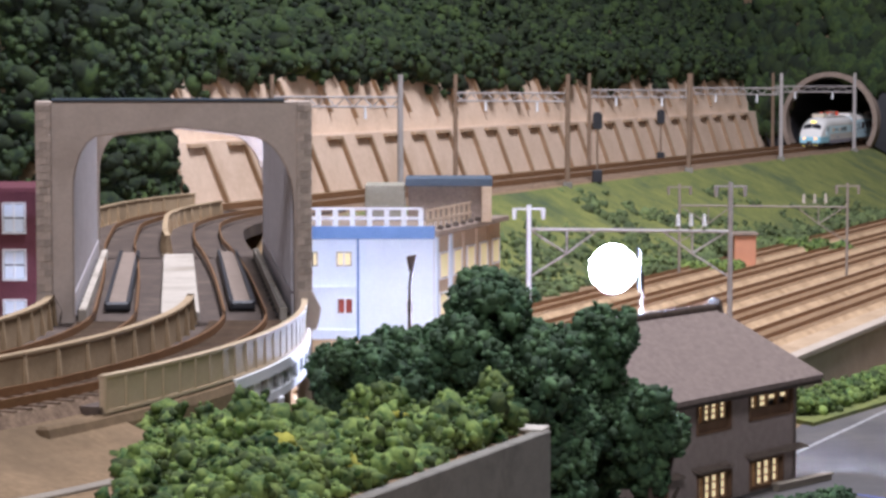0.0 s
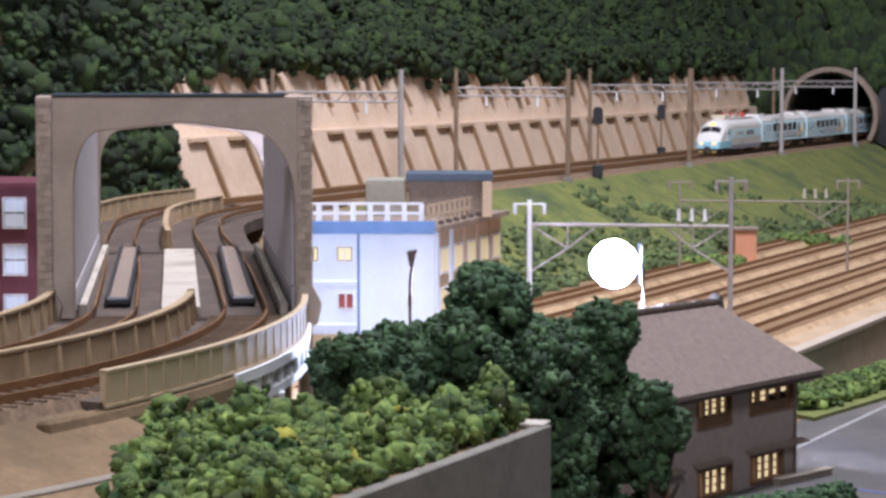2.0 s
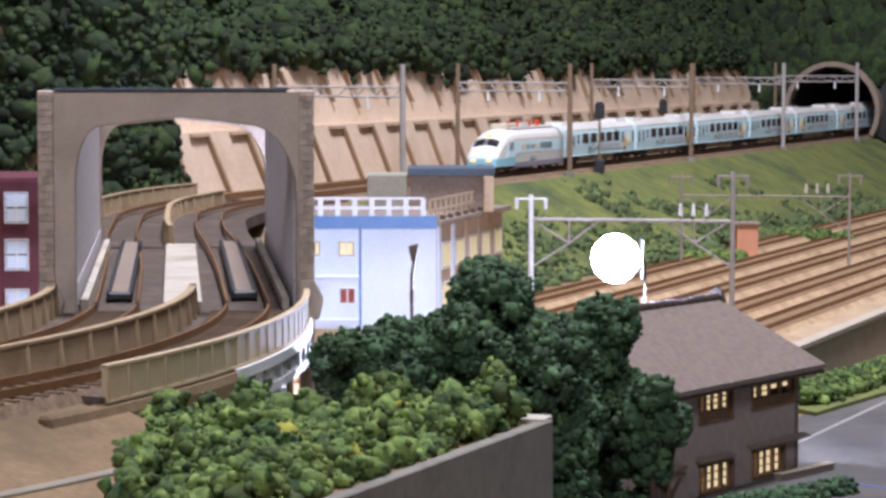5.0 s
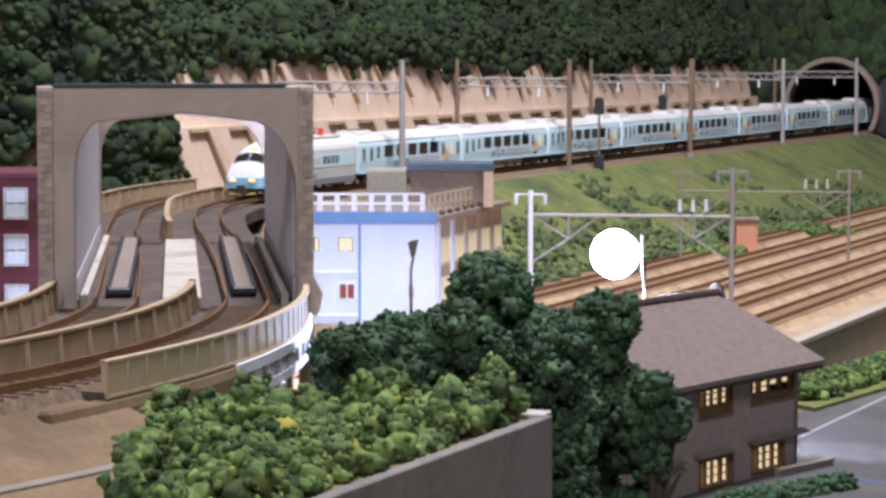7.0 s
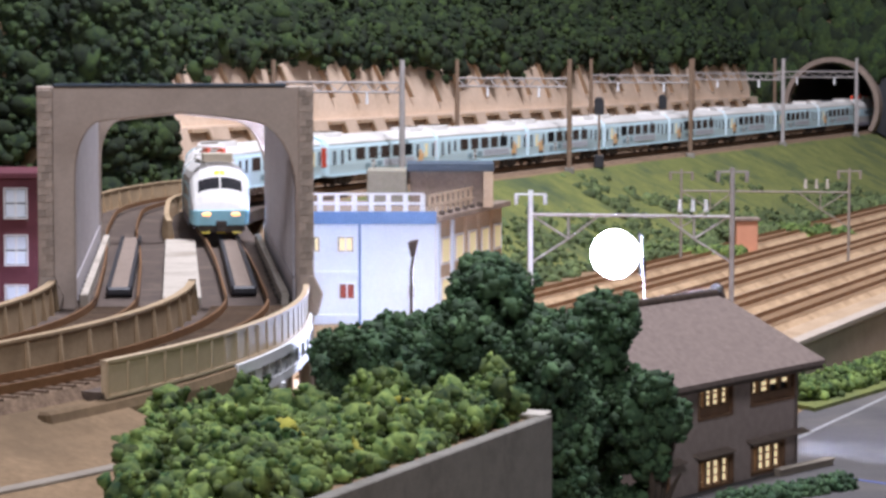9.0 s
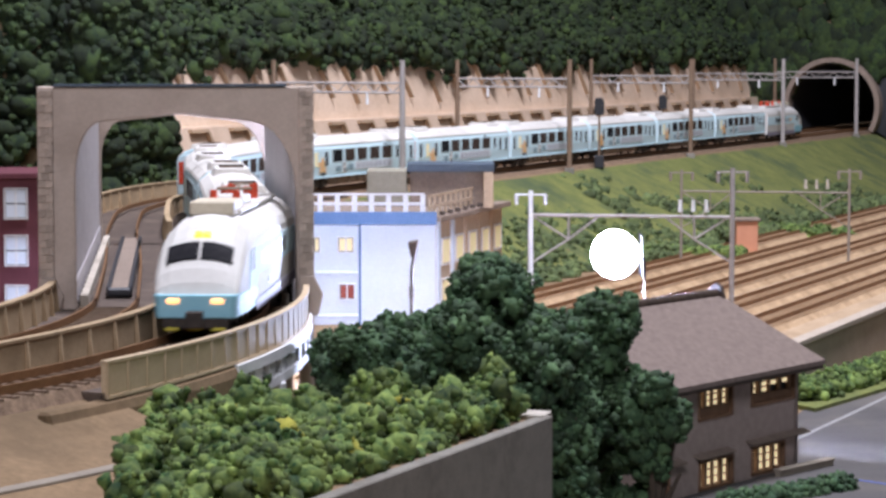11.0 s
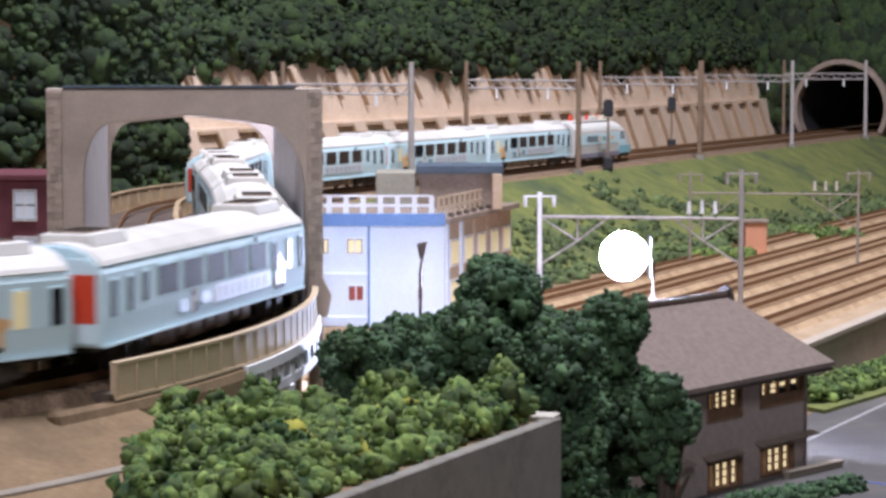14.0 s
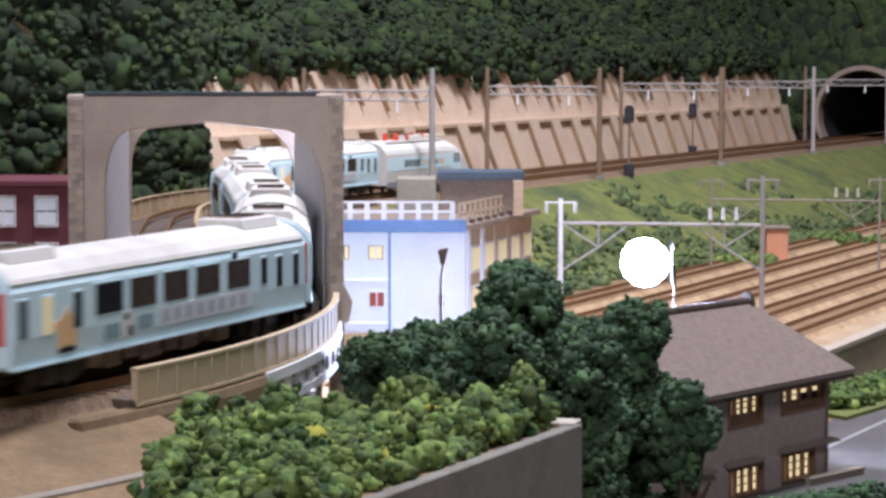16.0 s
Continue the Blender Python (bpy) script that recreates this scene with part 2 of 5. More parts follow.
# ---- mesh helpers (centimetres in, metres out) ----
class Shape:
    def __init__(self):
        self.v, self.f = [], []

    def add(self, vs, fs):
        k = len(self.v)
        self.v += [tuple(p) for p in vs]
        self.f += [tuple(i + k for i in f) for f in fs]
        return self

    def box(self, x0, y0, z0, x1, y1, z1, m=None):
        vs = [Vector((x, y, z)) for z in (z0, z1) for x, y in ((x0, y0), (x1, y0), (x1, y1), (x0, y1))]
        if m:
            vs = [m @ p for p in vs]
        return self.add(vs, [(3, 2, 1, 0), (4, 5, 6, 7), (0, 1, 5, 4), (1, 2, 6, 5), (2, 3, 7, 6), (3, 0, 4, 7)])

    def rod(self, a, b, r0, r1=None, n=8):
        a, b = Vector(a), Vector(b)
        r1 = r0 if r1 is None else r1
        q = (b - a).to_track_quat("Z", "Y").to_matrix()
        ring = [q @ Vector((math.cos(2 * math.pi * i / n), math.sin(2 * math.pi * i / n), 0)) for i in range(n)]
        vs = [a + p * r0 for p in ring] + [b + p * r1 for p in ring]
        fs = [(i, (i + 1) % n, n + (i + 1) % n, n + i) for i in range(n)]
        return self.add(vs, fs + [tuple(reversed(range(n))), tuple(range(n, 2 * n))])

    def slab(self, poly, y0, y1, m=None):
        """Polygon in the x-z plane, from depth y0 to y1."""
        n = len(poly)
        vs = [Vector((x, y0, z)) for x, z in poly] + [Vector((x, y1, z)) for x, z in poly]
        if m:
            vs = [m @ p for p in vs]
        return self.add(vs, [tuple(range(n)), tuple(reversed(range(n, 2 * n)))] + [(i, n + i, n + (i + 1) % n, (i + 1) % n) for i in range(n)])

    def plan(self, poly, z0, z1):
        """Polygon in plan, from height z0 to z1 (numbers, or one height a corner)."""
        n = len(poly)
        za = z0 if isinstance(z0, (list, tuple)) else [z0] * n
        zb = z1 if isinstance(z1, (list, tuple)) else [z1] * n
        vs = [(x, y, z) for (x, y), z in zip(poly, za)] + [(x, y, z) for (x, y), z in zip(poly, zb)]
        return self.add(vs, [tuple(reversed(range(n))), tuple(range(n, 2 * n))] + [(i, (i + 1) % n, n + (i + 1) % n, n + i) for i in range(n)])

    def sweep(self, line, section):
        """A closed section (offset to the line's left, height) drawn along a line of (x, y, nx, ny, rise)."""
        n = len(section)
        vs = [(x + nx * u, y + ny * u, z + dz) for x, y, nx, ny, dz in line for u, z in section]
        fs = [(i * n + j, i * n + (j + 1) % n, (i + 1) * n + (j + 1) % n, (i + 1) * n + j) for i in range(len(line) - 1) for j in range(n)]
        return self.add(vs, fs + [tuple(reversed(range(n))), tuple(range((len(line) - 1) * n, len(line) * n))])


def mesh_of(name, shape, mat, bevel=0.0, smooth=False, weld=False):
    me = bpy.data.meshes.new(name)
    me.from_pydata([(x * C, y * C, z * C) for x, y, z in shape.v], [], shape.f)
    bm = bmesh.new()
    bm.from_mesh(me)
    if weld:
        bmesh.ops.remove_doubles(bm, verts=bm.verts, dist=1e-5)
    bmesh.ops.recalc_face_normals(bm, faces=bm.faces)
    if bevel:
        bmesh.ops.bevel(bm, geom=[e for e in bm.edges if len(e.link_faces) == 2 and e.calc_face_angle(0) > 0.6], offset=bevel * C, segments=1, affect="EDGES", clamp_overlap=True)
    for f in bm.faces:
        f.smooth = smooth
    bm.to_mesh(me)
    bm.free()
    me.materials.append(mat)
    return me


def part(name, shape, mat, parent=None, label="", bevel=0.0, smooth=False, m=None, weld=False):
    ob = new(name, mesh_of(name, shape, mat, bevel, smooth, weld))
    if parent:
        ob.parent = parent
    if m:
        ob.matrix_basis = m
    return tagged(ob, label)


def thing(name, label, category, group="", m=None, kind=""):
    ob = new(name)
    ob.empty_display_size = 0.01
    if m:
        ob.matrix_basis = m
    return tagged(ob, label, category, group, kind)


def P(x, y, z, rx=0, ry=0, rz=0):
    return pose(x * C, y * C, z * C, rx, ry, rz)


def at(px, py, d):
    """The place on the line of sight through a picture point of the resting camera, d cm deep."""
    a = radians(PITCH)
    u, w = (px - 784) / FOCAL, (441 - py) / FOCAL
    y, z = math.cos(a) - w * math.sin(a), math.sin(a) + w * math.cos(a)
    return (u / y * d, d, EYE_Z + z / y * d)


def ico(level):
    bm = bmesh.new()
    bmesh.ops.create_icosphere(bm, subdivisions=level, radius=1)
    v = np.array([p.co[:] for p in bm.verts])
    f = np.array([[q.index for q in p.verts] for p in bm.faces])
    bm.free()
    return v, f


ICO = {k: ico(k) for k in (1, 2, 3)}


def fluffy(name, centres, radii, mat, parent=None, crumbs=8, level=2, seed=1, label=""):
    """Foam clumps that carry small crumbs all over."""
    rng = np.random.default_rng(seed + 500)
    c, r = np.asarray(centres, float), np.asarray(radii, float)
    p = rng.normal(size=(len(c), crumbs, 3))
    p /= np.linalg.norm(p, axis=2)[:, :, None]
    cc = (c[:, None] + p * (r[:, None, None] * rng.uniform(0.8, 1.3, size=(len(c), crumbs, 1)))).reshape(-1, 3)
    cr = (r[:, None] * rng.uniform(0.22, 0.45, size=(len(c), crumbs))).ravel()
    return foam(name, [c, cc], [r, cr], mat, parent, level=(level, 1), rough=0.4, seed=seed, label=label)


def foam(name, centres, radii, mat, parent=None, level=2, rough=0.28, tall=1.0, seed=1, label=""):
    """Many crumbly foam clumps joined in one mesh; centres, radii and level may be lists of several sorts."""
    rng = np.random.default_rng(seed)
    sorts = zip(centres, radii, level) if isinstance(level, tuple) else [(centres, radii, level)]
    all_p, all_t, base = [], [], 0
    for cen, rad, lev in sorts:
        v, f = ICO[lev]
        c, r = np.asarray(cen, float), np.asarray(rad, float)
        n, k = len(c), len(v)
        q = rng.normal(size=(n, 4))
        q /= np.linalg.norm(q, axis=1)[:, None]
        w, x, y, z = q.T
        rot = np.stack([1 - 2 * (y * y + z * z), 2 * (x * y - z * w), 2 * (x * z + y * w), 2 * (x * y + z * w), 1 - 2 * (x * x + z * z), 2 * (y * z - x * w),
                        2 * (x * z - y * w), 2 * (y * z + x * w), 1 - 2 * (x * x + y * y)], 1).reshape(n, 3, 3)
        pts = np.einsum("nij,kj->nki", rot, v) * (1 + rough * rng.uniform(-1, 1, size=(n, k, 1)))
        pts *= r[:, None, None] * rng.uniform(0.8, 1.2, size=(n, 1, 3))
        pts[:, :, 2] *= tall
        all_p.append(((pts + c[:, None, :]) * C).reshape(-1, 3))
        all_t.append((f[None] + (np.arange(n) * k)[:, None, None]).reshape(-1, 3) + base)
        base += n * k
    pts, tri = np.concatenate(all_p), np.concatenate(all_t)
    me = bpy.data.meshes.new(name)
    me.vertices.add(len(pts))
    me.vertices.foreach_set("co", pts.ravel())
    me.loops.add(tri.size)
    me.loops.foreach_set("vertex_index", tri.ravel().astype(np.int32))
    me.polygons.add(len(tri))
    me.polygons.foreach_set("loop_start", np.arange(0, tri.size, 3, dtype=np.int32))
    me.update(calc_edges=True)
    me.materials.append(mat)
    ob = new(name, me)
    if parent:
        ob.parent = parent
    return tagged(ob, label)


# ---- the line: double track out of the tunnel, over the viaduct and the portal bridge, then round to the left ----
def build_line():
    x, y, a = 60 + 300 * 0.387, 368 + 300 * 0.922, -22.8
    pts, s, step = [], -300.0, 0.5
    while s < 560:
        bow = 0.5 * math.sin(math.pi * (s - 188) / 76) ** 2 if 188 < s < 264 else 0.0
        pts.append((s, x - bow, y, a))
        if 185.7 < s <= 185.7 + 25.4:
            a += math.degrees(step / 50)
        elif y < 106.2 and a > -95:
            a -= math.degrees(step / 49.3)
        x, y, s = x + step * math.sin(radians(a)), y - step * math.cos(radians(a)), s + step
    return pts


LINE = build_line()


def spot(s):
    i = min(max((s + 300) / 0.5, 0), len(LINE) - 1.001)
    k = int(i)
    g = i - k
    return tuple(p + (q - p) * g for p, q in zip(LINE[k], LINE[k + 1]))


def rise(s):
    """The line climbs a little before the portal bridge."""
    g = min(max((s - 218) / 28, 0), 1)
    return 0.55 * g * g * (3 - 2 * g)


def track_line(s0, s1, off=0.0, step=2.0):
    n = max(2, int((s1 - s0) / step) + 1)
    out = []
    for i in range(n):
        _, x, y, a = spot(s0 + (s1 - s0) * i / (n - 1))
        nx, ny = -math.cos(radians(a)), -math.sin(radians(a))
        out.append((x + nx * off, y + ny * off, nx, ny, rise(s0 + (s1 - s0) * i / (n - 1))))
    return out


GAP = 5.45
S_BRIDGE0, S_BRIDGE1 = 241.0, 277.8    # rear and front portal


def side(x, y):
    """Distance from the back straight towards the yard."""
    return (x - (-94.6 + 0.42 * y)) * 0.922


# ---- terrain ----
def ground_z(x, y):
    u = side(x, y)
    low = min(max(((x + 14) * 0.387 + (y - 191.9) * 0.922 + 12) / 6, 0), 1)
    n = 0.25 * noise.noise(Vector((x * 0.12, y * 0.12, 3)))
    if u < 3.0:
        return 4.4 + 6.9 * low
    if u < 16:
        return 4.4 + (6.9 - (u - 3.0) / 13 * 6.9) * low + n * min(1, (u - 3) / 3)
    if u < 46.5:
        return 4.4
    return 1.0


def along(u, v):
    """Plan place: u to the yard side of the back straight, v along it from its near end."""
    return (-14.0 + 0.387 * v + 0.922 * u, 191.9 + 0.922 * v - 0.387 * u)


def terrain():
    us = [-240, -160, -110, -70, -40, -20, -8, 0, 2.9, 3.1] + [3 + 13 * k / 12 for k in range(1, 13)] + [20, 26, 32, 38, 44, 46.4, 46.6, 50, 56, 64, 76, 90, 110, 140, 180]
    sh = Shape()
    n, k = 150, len(us)
    for i in range(n + 1):
        v = -300 + 690 * i / n
        for u in us:
            x, y = along(u, v)
            sh.v.append((x, y, ground_z(x, y)))
    sh.f = [(i * k + j, i * k + j + 1, (i + 1) * k + j + 1, (i + 1) * k + j) for i in range(n) for j in range(k - 1)]
    tagged(new("ground", mesh_of("ground", sh, M["tan"], smooth=True)), "sandy scenic ground of the model railway layout", "ground", kind="structure")


def grass_bank():
    sh = Shape()
    n, k = 90, 14
    for i in range(n + 1):
        for j in range(k + 1):
            v, u = -4 + 256 * i / n, 3.2 + 12.6 * j / k
            x, y = along(u, v)
            sh.v.append((x, y, ground_z(x, y) + 0.12 + 0.12 * noise.noise(Vector((x * 0.6, y * 0.6, 1)))))
    sh.f = [(i * (k + 1) + j, i * (k + 1) + j + 1, (i + 1) * (k + 1) + j + 1, (i + 1) * (k + 1) + j) for i in range(n) for j in range(k)]
    tagged(new("grass_bank", mesh_of("grass_bank", sh, M["grass"], smooth=True)), "green flocked grass bank below the back railway line", "grass", kind="stuff")


terrain()
grass_bank()


# ---- retaining wall with slanting ribs, in two tiers ----
WALL_U = -13.5


def retaining_wall():
    wall = thing("retaining_wall", "tan concrete retaining wall in two tiers with slanting ribs", "wall", kind="structure")
    for name, u0, u1, z0, z1 in (("lower_tier", WALL_U, WALL_U - 1.2, 11.0, 16.6), ("upper_tier", WALL_U - 2.2, WALL_U - 3.6, 15.5, 22.5)):
        sh = Shape()
        n = 80
        for i in range(n + 1):
            v = 10 + 187 * i / n
            zt = z1 + (0.5 * noise.noise(Vector((v * 0.15, 7, 0))) if name == "upper_tier" else 0)
            for u, z in ((u0, z0), (u1, zt), (u1 - 4, zt), (u0 - 5, z0)):
                sh.v.append((*along(u, v), z))
        for i in range(n):
            for j in range(4):
                sh.f.append((i * 4 + j, i * 4 + (j + 1) % 4, i * 4 + 4 + (j + 1) % 4, i * 4 + 4 + j))
        sh.f += [(0, 1, 2, 3), (n * 4 + 3, n * 4 + 2, n * 4 + 1, n * 4)]
        part(name, sh, M["wall"], wall)
    rng = random.Random(4)

    def bar(name, va, za, vb, zb, w, tier):
        u0, u1, z0, z1 = ((WALL_U, WALL_U - 1.2, 11.0, 16.6), (WALL_U - 2.2, WALL_U - 3.6, 15.5, 22.5))[tier]
        sh = Shape()
        for v, z in ((va, za), (va + w, za), (vb + w, zb), (vb, zb)):
            g = (z - z0) / (z1 - z0)
            u = u0 + (u1 - u0) * g
            sh.v.append((*along(u + 0.45, v), z))
        for v, z in ((va, za), (va + w, za), (vb + w, zb), (vb, zb)):
            g = (z - z0) / (z1 - z0)
            u = u0 + (u1 - u0) * g
            sh.v.append((*along(u - 0.2, v), z))
        sh.f = [(0, 1, 2, 3), (7, 6, 5, 4), (0, 4, 5, 1), (1, 5, 6, 2), (2, 6, 7, 3), (3, 7, 4, 0)]
        part(name, sh, M["rib"], wall)

    for k in range(27):
        v = 14 + k * 6.7 + rng.uniform(-0.4, 0.4)
        bar("rib", v - 2.2, 16.3, v, 11.2, 0.34, 0)
        bar("cap_bar", v - 4.9, 16.15, v - 4.9, 16.42, 2.9, 0)
        v2 = v + rng.uniform(-0.8, 0.8)
        bar("rib", v2 - 3.2, 21.7, v2 - 1.2, 18.0 + rng.uniform(-0.4, 0.9), 0.26, 1)


retaining_wall()


# ---- wooded hill ----
def hill_z(u, v):
    w = WALL_U - 4 - u
    return 22.8 + 0.75 * w + 1.2 * noise.noise(Vector((u * 0.09, v * 0.07, 0)))


def hill():
    sh = Shape()
    n, k = 70, 12
    for i in range(n + 1):
        for j in range(k + 1):
            v, u = 6 + 320 * i / n, WALL_U - 4 - 40 * j / k
            sh.v.append((*along(u, v), hill_z(u, v)))
    sh.f = [(i * (k + 1) + j, i * (k + 1) + j + 1, (i + 1) * (k + 1) + j + 1, (i + 1) * (k + 1) + j) for i in range(n) for j in range(k)]
    # shell that closes the hill over the tunnel
    tagged(new("hillside", mesh_of("hillside", sh, M["tan"], smooth=True)), "earth hillside under the woods", "hill", kind="structure")
    rng = np.random.default_rng(5)
    c, r = [], []
    for i in range(2600):
        v, w = rng.uniform(6, 235), rng.uniform(0.0, 22) if i % 7 else rng.uniform(-0.9, 0.9)
        u = WALL_U - 4 - w
        rr = rng.uniform(0.75, 1.35)
        x, y = along(u, v)
        top = rng.uniform(0.2, 2.4)
        for k in (0, 1):
            c.append((x + rng.normal() * 0.3, y + rng.normal() * 0.3, hill_z(u, v) + top - k * rr * 1.1))
            r.append(rr * (0.8 + 0.3 * k))
    tagged(fluffy("woods", c, r, M["forest"], crumbs=8, level=1, seed=6), "dark green foam woods covering the hillside", "woods", kind="stuff")
    # knoll beside the viaduct
    def knoll_at(a, h, k):
        rad = (1 - 0.17 * h - 0.1 * h * h) * k * (1 + 0.06 * math.sin(3 * a + 1) + 0.04 * math.sin(7 * a))
        return (-56 + 33.6 * rad * math.cos(a), 213 + 19 * rad * math.sin(a), 4 + 34 * h)

    c, r = [], []
    for _ in range(2600):
        a, h = rng.uniform(-math.pi, 0.9), rng.uniform(0.05, 1)
        c.append(knoll_at(a, h, rng.uniform(0.93, 1.0)))
        r.append(rng.uniform(0.7, 1.4))
    for _ in range(1100):
        a, h = rng.uniform(-math.pi, math.pi), rng.uniform(0, 1)
        rad = 6.3 * (1 - 0.42 * h) * rng.uniform(0.85, 1.0)
        c.append((-28.2 + rad * math.cos(a), 207.5 + rad * math.sin(a), 10.5 + 19 * h))
        r.append(rng.uniform(0.6, 1.3))
    kn = Shape()
    for i in range(13):
        for j in range(48):
            kn.v.append(knoll_at(j / 48 * 2 * math.pi, min(i, 11) / 11, 0.95 if i < 12 else 0.02))
    kn.f = [(i * 48 + j, i * 48 + (j + 1) % 48, (i + 1) * 48 + (j + 1) % 48, (i + 1) * 48 + j) for i in range(12) for j in range(48)]
    tagged(new("knoll", mesh_of("knoll", kn, M["tan"], smooth=True)), "steep earth knoll beside the viaduct", "hill", kind="structure")
    tagged(fluffy("knoll_woods", c, r, M["forest"], crumbs=6, level=1, seed=8), "dark green foam woods on the knoll", "woods", kind="stuff")


hill()


# ---- tunnel ----
def tunnel():
    th = thing("tunnel_portal", "round stone tunnel portal with a dark bore", "tunnel", kind="structure")
    x, y = along(-GAP / 2, (368 - 191.9) / 0.922 - 1)
    m = P(x, y, 0, 0, 0, -22.8)
    n = 40

    def ring(r0, r1, y0, y1):
        sh = Shape()
        for i in range(n + 1):
            a = math.pi * (-0.17 + 1.34 * i / n)
            for r, yy in ((r0, y0), (r1, y0), (r1, y1), (r0, y1)):
                sh.v.append((r * math.cos(a), yy, 15.3 + r * math.sin(a)))
        sh.f = [(i * 4 + j, i * 4 + (j + 1) % 4, i * 4 + 4 + (j + 1) % 4, i * 4 + 4 + j) for i in range(n) for j in range(4)]
        sh.f += [(0, 1, 2, 3), (4 * n + 3, 4 * n + 2, 4 * n + 1, 4 * n)]
        return sh

    part("ring", ring(6.45, 7.15, -1.2, 1.5), M["slab"], th, "brown stone ring", m=m)
    # plain black bore: the tunnel's darkness is put into the colour
    part("bore", ring(6.4, 6.8, 1.5, 300), M["black"], th, "tunnel bore coloured black as shade", m=m)
    face = Shape()
    for i in range(n + 1):
        a = math.pi * (-0.17 + 1.34 * i / n)
        face.v.append((6.5 * math.cos(a), 1.0, 15.3 + 6.5 * math.sin(a)))
        face.v.append((10.4 * math.cos(a), 1.4, max(9, 15.3 + 10 * math.sin(a))))
    face.f = [(2 * i, 2 * i + 1, 2 * i + 3, 2 * i + 2) for i in range(n)]
    # plain black sheet that stands for the shaded gap round the mouth
    part("face_wall", face, M["black"], th, "black sheet as shade round the portal", m=m)
    rng = np.random.default_rng(12)
    c, r = [], []
    for _ in range(700):
        a = rng.uniform(-0.1, math.pi * 1.05)
        rad = rng.uniform(7.6, 22)
        q = m @ Vector((rad * math.cos(a) * C, (1 + (rad - 7) * 0.5) * C, (15.3 + rad * math.sin(a)) * C))
        if side(q.x / C, q.y / C) > 3 and q.z < 0.2 or q.z < 0.11:
            continue
        c.append((q.x / C, q.y / C, q.z / C))
        r.append(rng.uniform(0.8, 1.7))
    tagged(foam("portal_woods", c, r, M["forest"], level=2, rough=0.32, tall=1.3, seed=9), "dark foam woods round the tunnel mouth", "woods", kind="stuff")


tunnel()


# ---- tracks ----
def rails(th, s0, s1, off, z, mat="rail", top=True):
    for g in (-0.87, 0.87):
        ln = track_line(s0, s1, off + g)
        part("rail", Shape().sweep(ln, [(-0.06, z - 0.28), (0.06, z - 0.28), (0.05, z), (-0.05, z)]), M[mat], th, "rusty steel rail")


def main_tracks():
    for off in (0.0, GAP):
        th = thing("railway_track", "model railway track with rusty rails on brown ballast", "track", "main line tracks", kind="structure")
        for s0, s1 in ((-300, 186), (S_BRIDGE1 + 24, 520)):
            bed = [(-2.6, 10.6), (2.6, 10.6), (1.5, 11.66), (-1.5, 11.66)] if s0 > 0 else [(-2.0, 11.2), (2.0, 11.2), (1.5, 11.66), (-1.5, 11.66)]
            bed = [(u, z if z > 11.5 or s0 < 0 else 9.7) for u, z in bed]
            part("ballast", Shape().sweep(track_line(s0, s1, off), bed), M["ballast"], th)
        rails(th, -300, 520, off, RAIL_Z)
        sl = mesh_of("sleeper", Shape().box(-1.5, -0.13, -0.28, 1.5, 0.13, 0.0), M["sleeper"])
        s = S_BRIDGE1 + 2
        while s < S_BRIDGE1 + 75:
            _, x, y, a = spot(s)
            ob = new("sleeper", sl)
            ob.parent = th
            ob.matrix_basis = P(x - math.cos(radians(a)) * off, y - math.sin(radians(a)) * off, RAIL_Z - 0.28 + rise(s), 0, 0, a)
            s += 0.72


main_tracks()


def track_shoulder():
    sec = [(-1.6, 11.3), (-3.6, 10.6), (-6.2, 10.05), (-7.6, 9.7), (-8.4, 9.4), (-1.6, 9.4)]
    sh = Shape().sweep(track_line(S_BRIDGE1 + 26, S_BRIDGE1 + 110, 0, 1.5), sec)
    tagged(new("track_shoulder", mesh_of("track_shoulder", sh, M["tan"])), "sandy shoulder beside the near railway track", "ground", kind="structure")


def parapet_bank():
    sec = [(-2.15, 11.28), (-2.6, 11.28), (-2.7, 10.9), (-2.72, 9.0), (-2.15, 9.0)]
    sh = Shape().sweep(track_line(S_BRIDGE1 + 17, S_BRIDGE1 + 30, 0, 1.0), sec)
    tagged(new("parapet_bank", mesh_of("parapet_bank", sh, M["tan"], 0.1)), "sandy bank below the tan parapet", "ground", kind="structure")


track_shoulder()
parapet_bank()


def ledge(off, z, w, s0, s1, label):
    sh = Shape().sweep(track_line(S_BRIDGE1 + s0, S_BRIDGE1 + s1, off, 1.0), [(-w, z - 0.4), (w, z - 0.4), (w, z), (-w, z)])
    tagged(new("ledge", mesh_of("ledge", sh, M["kerb"], 0.03)), label, "ledge", kind="structure")


ledge(-6.0, 10.13, 0.3, 31, 60, "pale stone ledge on the sandy slope")


